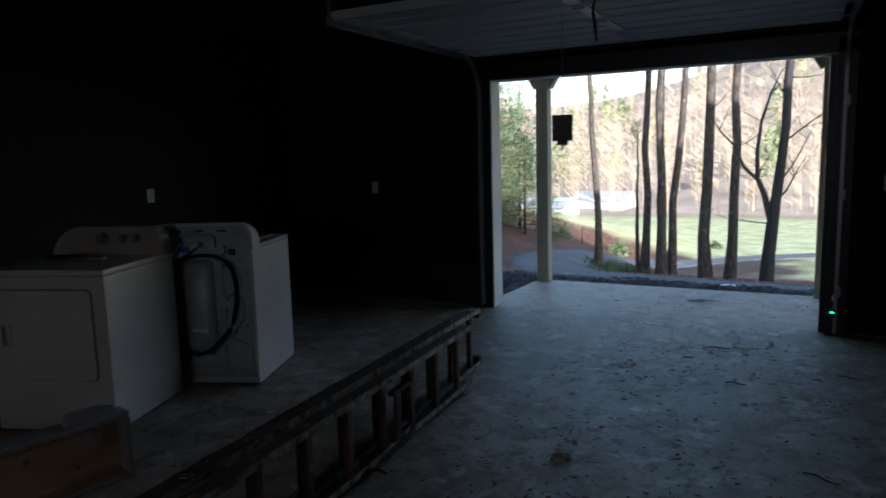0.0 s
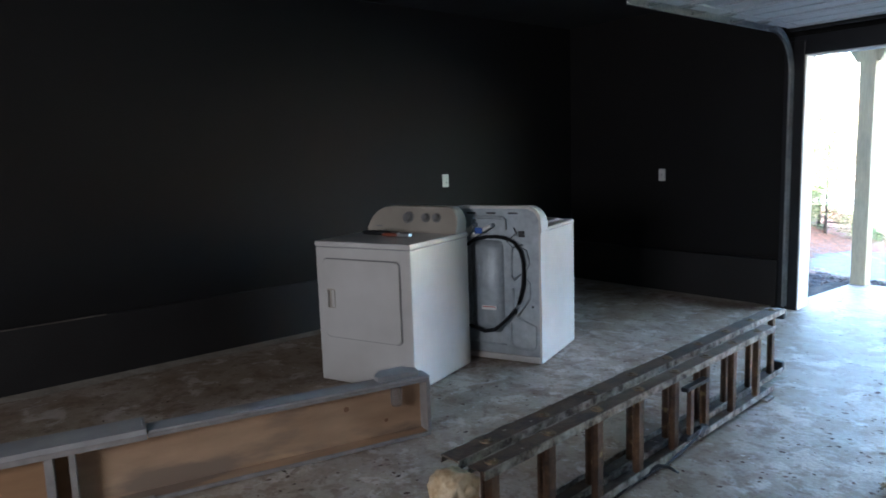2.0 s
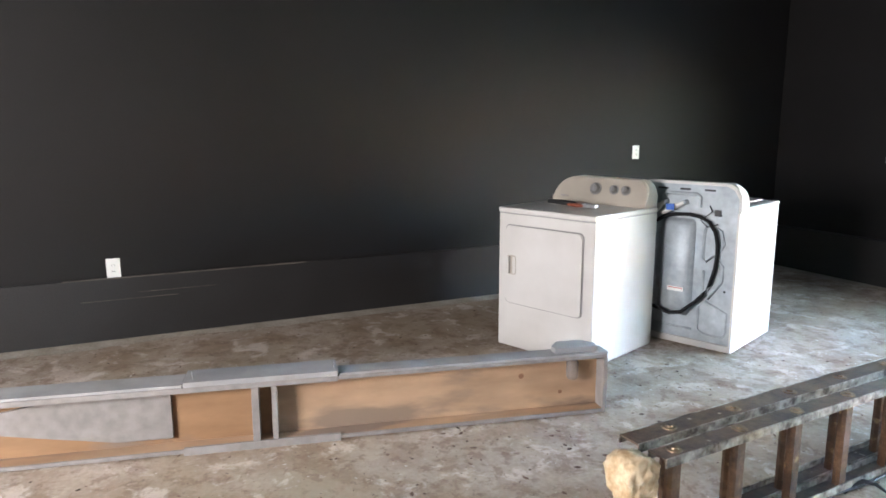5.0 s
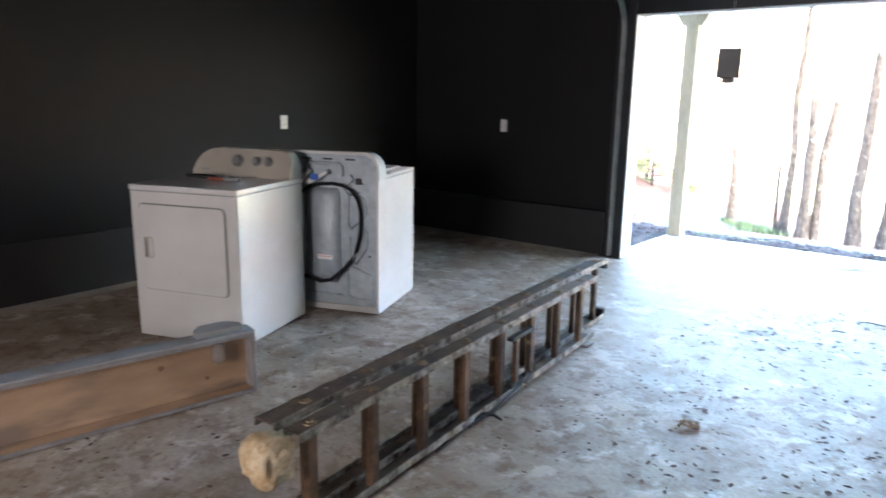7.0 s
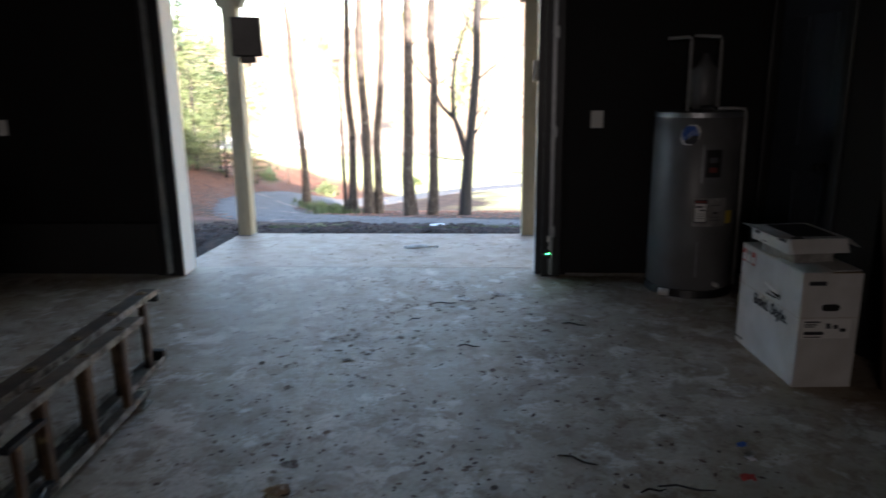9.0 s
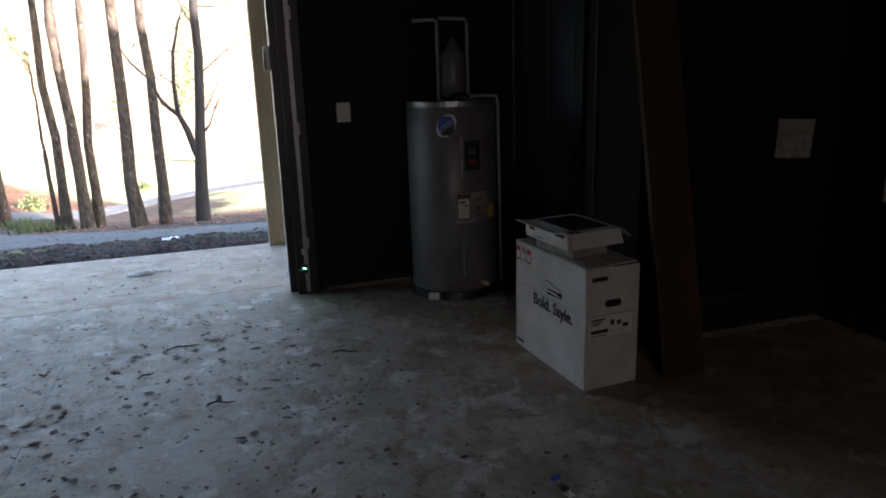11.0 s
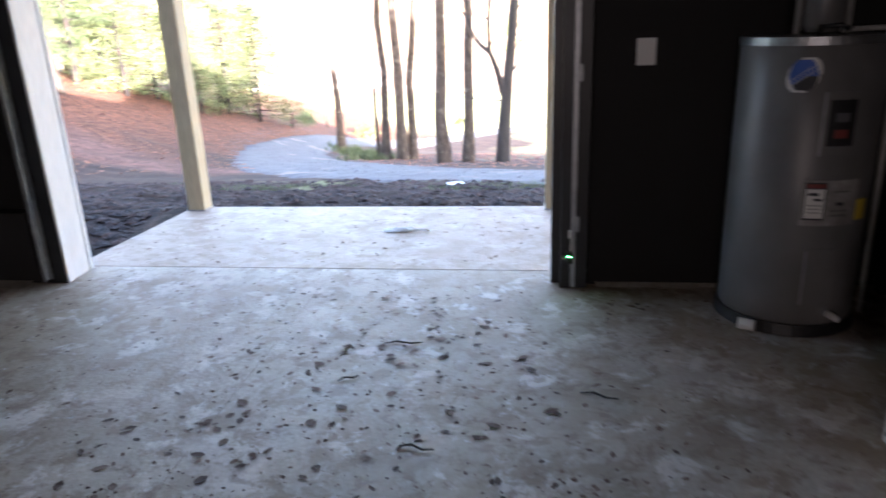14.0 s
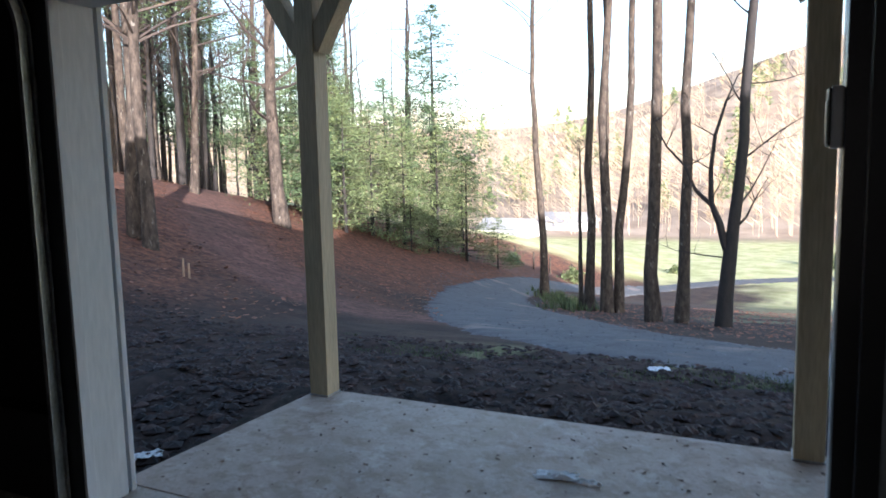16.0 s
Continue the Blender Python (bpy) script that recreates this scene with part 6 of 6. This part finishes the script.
def conifer_meshes(seed, height, width, bare, dense=1.0):
    r = random.Random(seed)
    tv, tf = [], []
    tube_np(tv, tf, [Vector((0, 0, -0.3)), Vector((0.05, 0, height * 0.4)), Vector((0, 0.03, height * 0.99))], [0.035 + height * 0.010, height * 0.009, 0.01], 7)
    cv, cf = [], []
    levels = int(height * 3.2)
    for i in range(levels):
        f = bare + (1 - bare) * i / levels
        z = f * height
        reach = width * (1 - ((f - bare) / (1 - bare)) ** 2.0) * r.uniform(0.6, 1.15) + 0.15
        for _ in range(r.randint(4, 6)):
            a = r.uniform(0, 6.3)
            ln = reach * r.uniform(0.55, 1.1)
            tip = Vector((math.cos(a) * ln, math.sin(a) * ln, z + ln * r.uniform(-0.15, 0.25)))
            tube_np(tv, tf, [Vector((0, 0, z)), tip], [0.014, 0.004], 3)
            for _ in range(int((20 + 38 * ln) * dense)):
                k = r.uniform(0.22, 1.05)
                c = Vector((0, 0, z)).lerp(tip, k) + Vector((r.gauss(0, 0.11), r.gauss(0, 0.11), r.gauss(0, 0.07))) * (0.6 + ln * 0.5)
                s = r.uniform(0.035, 0.095) * (0.75 + 0.03 * height)
                u = Vector((r.uniform(-1, 1), r.uniform(-1, 1), r.uniform(-0.5, 0.7))).normalized()
                w = u.cross(Vector((r.uniform(-1, 1), r.uniform(-1, 1), 1))).normalized() * 0.33
                o = len(cv)
                cv += [tuple(c - u * s), tuple(c + w * s), tuple(c + u * s * 1.2), tuple(c - w * s)]
                cf.append((o, o + 1, o + 2, o + 3))
    return mesh_np("trunk", tv, tf), mesh_np("needles", cv, cf)


con = [conifer_meshes(60, 7.0, 2.5, 0.08), conifer_meshes(61, 6.0, 2.6, 0.05), conifer_meshes(62, 8.0, 2.6, 0.14), conifer_meshes(63, 13.5, 5.2, 0.20, 0.75), conifer_meshes(64, 17.0, 2.6, 0.42, 0.30)]
for k, x, y, s, yel in ((3, -14.6, 33.5, 1.0, 0), (0, -12.6, 29.6, 0.95, 1), (1, -11.8, 31.5, 0.95, 1), (2, -13.6, 31.0, 0.95, 0), (0, -13.2, 27.2, 0.9, 0), (1, -14.0, 25.6, 1.0, 1), (2, -14.8, 28.4, 1.0, 0), (1, -13.9, 23.2, 1.0, 1), (0, -15.6, 24.5, 1.0, 0), (2, -15.2, 22.0, 0.95, 0), (1, -16.6, 26.8, 1.05, 0), (0, -17.4, 23.5, 1.0, 1), (2, -18.4, 29.0, 1.15, 0), (0, -13.0, 33.8, 0.9, 0), (1, -12.2, 26.0, 0.45, 1), (1, -12.3, 28.0, 0.4, 0), (1, -10.9, 33.8, 0.5, 0), (0, -20.5, 33.0, 1.1, 0), (2, -22.0, 27.0, 1.2, 0), (3, -24.5, 38.0, 1.0, 0), (3, -35.0, 33.0, 1.2, 0), (3, -40, 22, 1.3, 0), (3, -36, 17, 1.2, 0), (3, -44, 30, 1.3, 0), (3, -48, 18, 1.3, 0), (3, -38, 40, 1.3, 0), (4, -22.5, 16.5, 1.0, 0), (4, -26.0, 21.0, 1.1, 0), (4, -29.0, 14.0, 1.05, 0), (4, -31.0, 26.0, 1.15, 0), (4, -20.5, 20.5, 0.95, 0), (4, -25.0, 11.5, 1.1, 0), (4, -23.5, 25.0, 1.0, 0)):
    plant("evergreen_tree", con[k], (BARK_DARK, NEEDLE_YEL if yel else NEEDLE), x, y, x * 7, s, "young evergreen with soft green needles" if k < 3 else "tall thin pine with airy needles", "tree", "evergreens")


def bush(x, y, s, mt, label):
    r = random.Random(int(x * 100))
    vs, fs = [], []
    for _ in range(900):
        a, b_, q = r.uniform(0, 6.3), r.uniform(0, 1.5), r.uniform(0.55, 1.0)
        c = Vector((math.cos(a) * math.cos(b_), math.sin(a) * math.cos(b_), math.sin(b_))) * s * q * (0.8 + 0.3 * noise.noise((a, b_ * 2, x)))
        u = Vector((r.uniform(-1, 1), r.uniform(-1, 1), r.uniform(-0.5, 1))).normalized() * s * 0.09
        w = u.cross(Vector((r.random(), r.random(), 1))).normalized() * s * 0.04
        o = len(vs)
        vs += [tuple(c - u), tuple(c + w), tuple(c + u), tuple(c - w)]
        fs.append((o, o + 1, o + 2, o + 3))
    t = thing("bush", pose(x, y, float(land(x, y)) - 0.05), label, "bush", "bushes")
    st = bmesh.new()
    for k in range(5):
        add_tube(st, [(0, 0, 0), (0.4 * s * math.cos(k * 1.3), 0.4 * s * math.sin(k * 1.3), 0.7 * s)], [0.02 * s, 0.006], 5)
    part("stems", st, TWIG, t)
    link("foliage", mesh_np("foliage", vs, fs), mt, t)


bush(-9.5, 44.5, 1.2, NEEDLE_YEL, "round green bush at the field edge")
bush(-12.4, 40.5, 0.9, NEEDLE, "dark green bush beside the drive")
bush(-4.6, 62, 1.0, NEEDLE_YEL, "round green bush in the field")
bush(9.0, 70, 1.8, NEEDLE_YEL, "round green bush in the field")
bush(13.5, 66, 2.4, NEEDLE_YEL, "tall yellow green bush in the field")

# far bare woods on the ridge
r15 = np.random.RandomState(15)
vs, fs = [], []
made = 0
while made < 3400:
    x, y = r15.uniform(-190, 210), 101 + 180 * r15.rand() ** 1.4
    z = float(land(x, y))
    h = r15.uniform(8, 15)
    w = r15.uniform(0.02, 0.05)
    o = len(vs)
    lx = r15.uniform(-0.06, 0.06) * h
    vs += [(x - w, y, z - 0.5), (x + w, y, z - 0.5), (x + lx, y, z + h)]
    fs.append((o, o + 1, o + 2))
    for _ in range(26):
        f = r15.uniform(0.12, 0.95)
        a, ln = r15.uniform(0, 6.28), h * r15.uniform(0.10, 0.26)
        bx0, bz0 = x + lx * f, z + h * f
        ex, ez = bx0 + math.cos(a) * ln, bz0 + ln * r15.uniform(0.3, 1.0)
        o = len(vs)
        t = r15.uniform(0.03, 0.08)
        vs += [(bx0 - t, y, bz0), (bx0 + t, y, bz0 + t), (ex, y + math.sin(a) * ln, ez)]
        fs.append((o, o + 1, o + 2))
    made += 1
tagged(link("far_woods", mesh_np("far_woods", vs, fs), HAZE_TWIG), "sunlit bare woods covering the far ridge, paled for haze", "woods", kind="stuff")
vs, fs = [], []
for _ in range(260):
    x, y = r15.uniform(-110, 130), 100 + 120 * r15.rand()
    if noise.noise((x / 30, y / 30, 3)) < -0.02:
        continue
    z, h = float(land(x, y)), r15.uniform(5, 10)
    for _ in range(110):
        a, b_, q = r15.uniform(0, 6.28), r15.uniform(0, 1), r15.uniform(0.4, 1)
        c = Vector((x + math.cos(a) * h * 0.3 * q * (1.1 - b_), y + math.sin(a) * h * 0.3 * q * (1.1 - b_), z + h * (0.15 + 0.85 * b_)))
        u = Vector((r15.uniform(-1, 1), r15.uniform(-1, 1), r15.uniform(-0.6, 0.8))) * 0.6
        w = Vector((r15.uniform(-1, 1), 0.2, r15.uniform(-1, 1))) * 0.35
        o = len(vs)
        vs += [tuple(c - u), tuple(c + w), tuple(c + u), tuple(c - w)]
        fs.append((o, o + 1, o + 2, o + 3))
tagged(link("far_evergreens", mesh_np("far_evergreens", vs, fs), NEEDLE_YEL), "yellow green trees among the far woods", "woods", kind="stuff")


# ---- far house, fence posts, litter ----
def far_house(x, y, w, d, h, rz, label):
    t = thing("house", pose(x, y, float(land(x, y)) - 0.3, 0, 0, rz), label, "house")
    part("wall", box(-w / 2, w / 2, -d / 2, d / 2, 0, h), SIDING, t)
    b = bmesh.new()
    add_prism(b, [(-d / 2 - 0.4, h), (d / 2 + 0.4, h), (0, h + d * 0.3)], -w / 2 - 0.4, w / 2 + 0.4)
    bmesh.ops.transform(b, matrix=Matrix.Rotation(radians(90), 4, "Z"), verts=b.verts)
    part("roof", b, ROOF, t)
    k = int(w / 2.2)
    for i in range(k):
        cx = -w / 2 + (i + 0.5) * w / k
        wd = part("window", box(cx - 0.5, cx + 0.5, -d / 2 - 0.06, -d / 2 + 0.02, h * 0.35, h * 0.8), WHITE_TRIM, t)
        part("pane", box(cx - 0.42, cx + 0.42, -d / 2 - 0.075, -d / 2 - 0.055, h * 0.39, h * 0.76), GREY_PAINT, wd)


far_house(-33, 97, 8, 5, 1.6, -14, "long white low house in the valley")
far_house(-27, 108, 9, 5, 1.5, -10, "small white house in the valley")
for i, (x, y) in enumerate(((-11.6, 42.5), (-10.9, 44.0), (-9.9, 46.0), (-12.4, 41.0))):
    t = thing("fence_post", pose(x, y, float(land(x, y)) - 0.1), "weathered wooden fence post by the drive", "post", "fence posts")
    part("stake", tube([(0, 0, 0), (0.01, 0, 1.3)], [0.07, 0.06], 8), BARK, t)
for x, y, h in ((-8.2, 8.4, 0.42), (-8.1, 8.45, 0.36)):
    t = thing("survey_stake", pose(x, y, float(land(x, y)) - 0.05, 3, 4, 0), "pale wooden survey stake in soil", "stake", "survey stakes")
    part("stake", box(-0.02, 0.02, -0.01, 0.01, 0, h, 0.002), PINE, t)


def crumpled(name, x, y, z, w, d, rz, material, label, seed):
    b = bmesh.new()
    bmesh.ops.create_grid(b, x_segments=9, y_segments=6, size=0.5)
    for v in b.verts:
        k = noise.noise((v.co.x * 4, v.co.y * 4, seed))
        v.co = Vector((v.co.x * w * (1 + 0.3 * noise.noise((v.co.y * 5, seed, 1))), v.co.y * d * (1 + 0.4 * noise.noise((v.co.x * 5, seed, 2))), 0.006 + 0.035 * abs(k) + 0.004))
    t = thing(name, pose(x, y, z, 0, 0, rz), label, "litter", "litter")
    o = part("scrap", b, material, t, smooth=False)
    bmesh_m = o.modifiers.new("thick", "SOLIDIFY")
    bmesh_m.thickness = 0.002
    return t


crumpled("paper_scrap", 1.72, 1.14, -0.058, 0.20, 0.09, 8, PAPER, "crumpled white plastic scrap on the porch slab", 3)
crumpled("paper_scrap", 1.88, 1.12, -0.056, 0.12, 0.03, 5, PAPER, "torn white paper strip on the porch slab", 8)
crumpled("paper_scrap", -0.74, 0.88, -0.243, 0.16, 0.11, 50, PAPER, "white wrapper lying in mud", 5)
crumpled("paper_scrap", 1.63, 5.35, float(land(1.63, 5.35)) + 0.03, 0.22, 0.13, 20, PAPER, "white wrapper lying in mud", 7)
crumpled("cardboard_scrap", 1.64, -3.02, 0.0, 0.09, 0.06, 30, KRAFT, "small torn cardboard piece on concrete", 4)
crumpled("red_scrap", 3.36, -2.86, 0.0, 0.05, 0.03, 0, RED, "small red plastic bit on concrete", 2)
crumpled("blue_scrap", 3.42, -2.62, 0.0, 0.035, 0.02, 20, BLUE, "small blue plastic bit on concrete", 6)
crumpled("paper_scrap", 3.42, -2.72, 0.0, 0.03, 0.03, 10, PAPER, "tiny white paper bit on concrete", 12)
for i, (x, y, ln, rz) in enumerate(((2.93, -1.17, 0.14, -18), (2.11, -0.77, 0.17, 4), (3.12, -2.93, 0.20, -8), (2.75, -2.75, 0.16, -28), (3.17, -3.12, 0.14, -20),  (2.3, -1.55, 0.12, -10), (1.95, -1.1, 0.09, 30), (3.0, -2.95, 0.1, 10))):
    t = thing("twig", pose(x, y, 0.0, 0, 0, rz), "thin brown twig on the concrete floor", "twig", "twigs")
    part("stick", tube([(-ln / 2, 0, 0.005), (-ln / 6, 0.012, 0.010), (ln / 5, -0.004, 0.008), (ln / 2, 0.010, 0.005)], [0.003, 0.0045, 0.004, 0.002], 6), BARK_DARK, t)
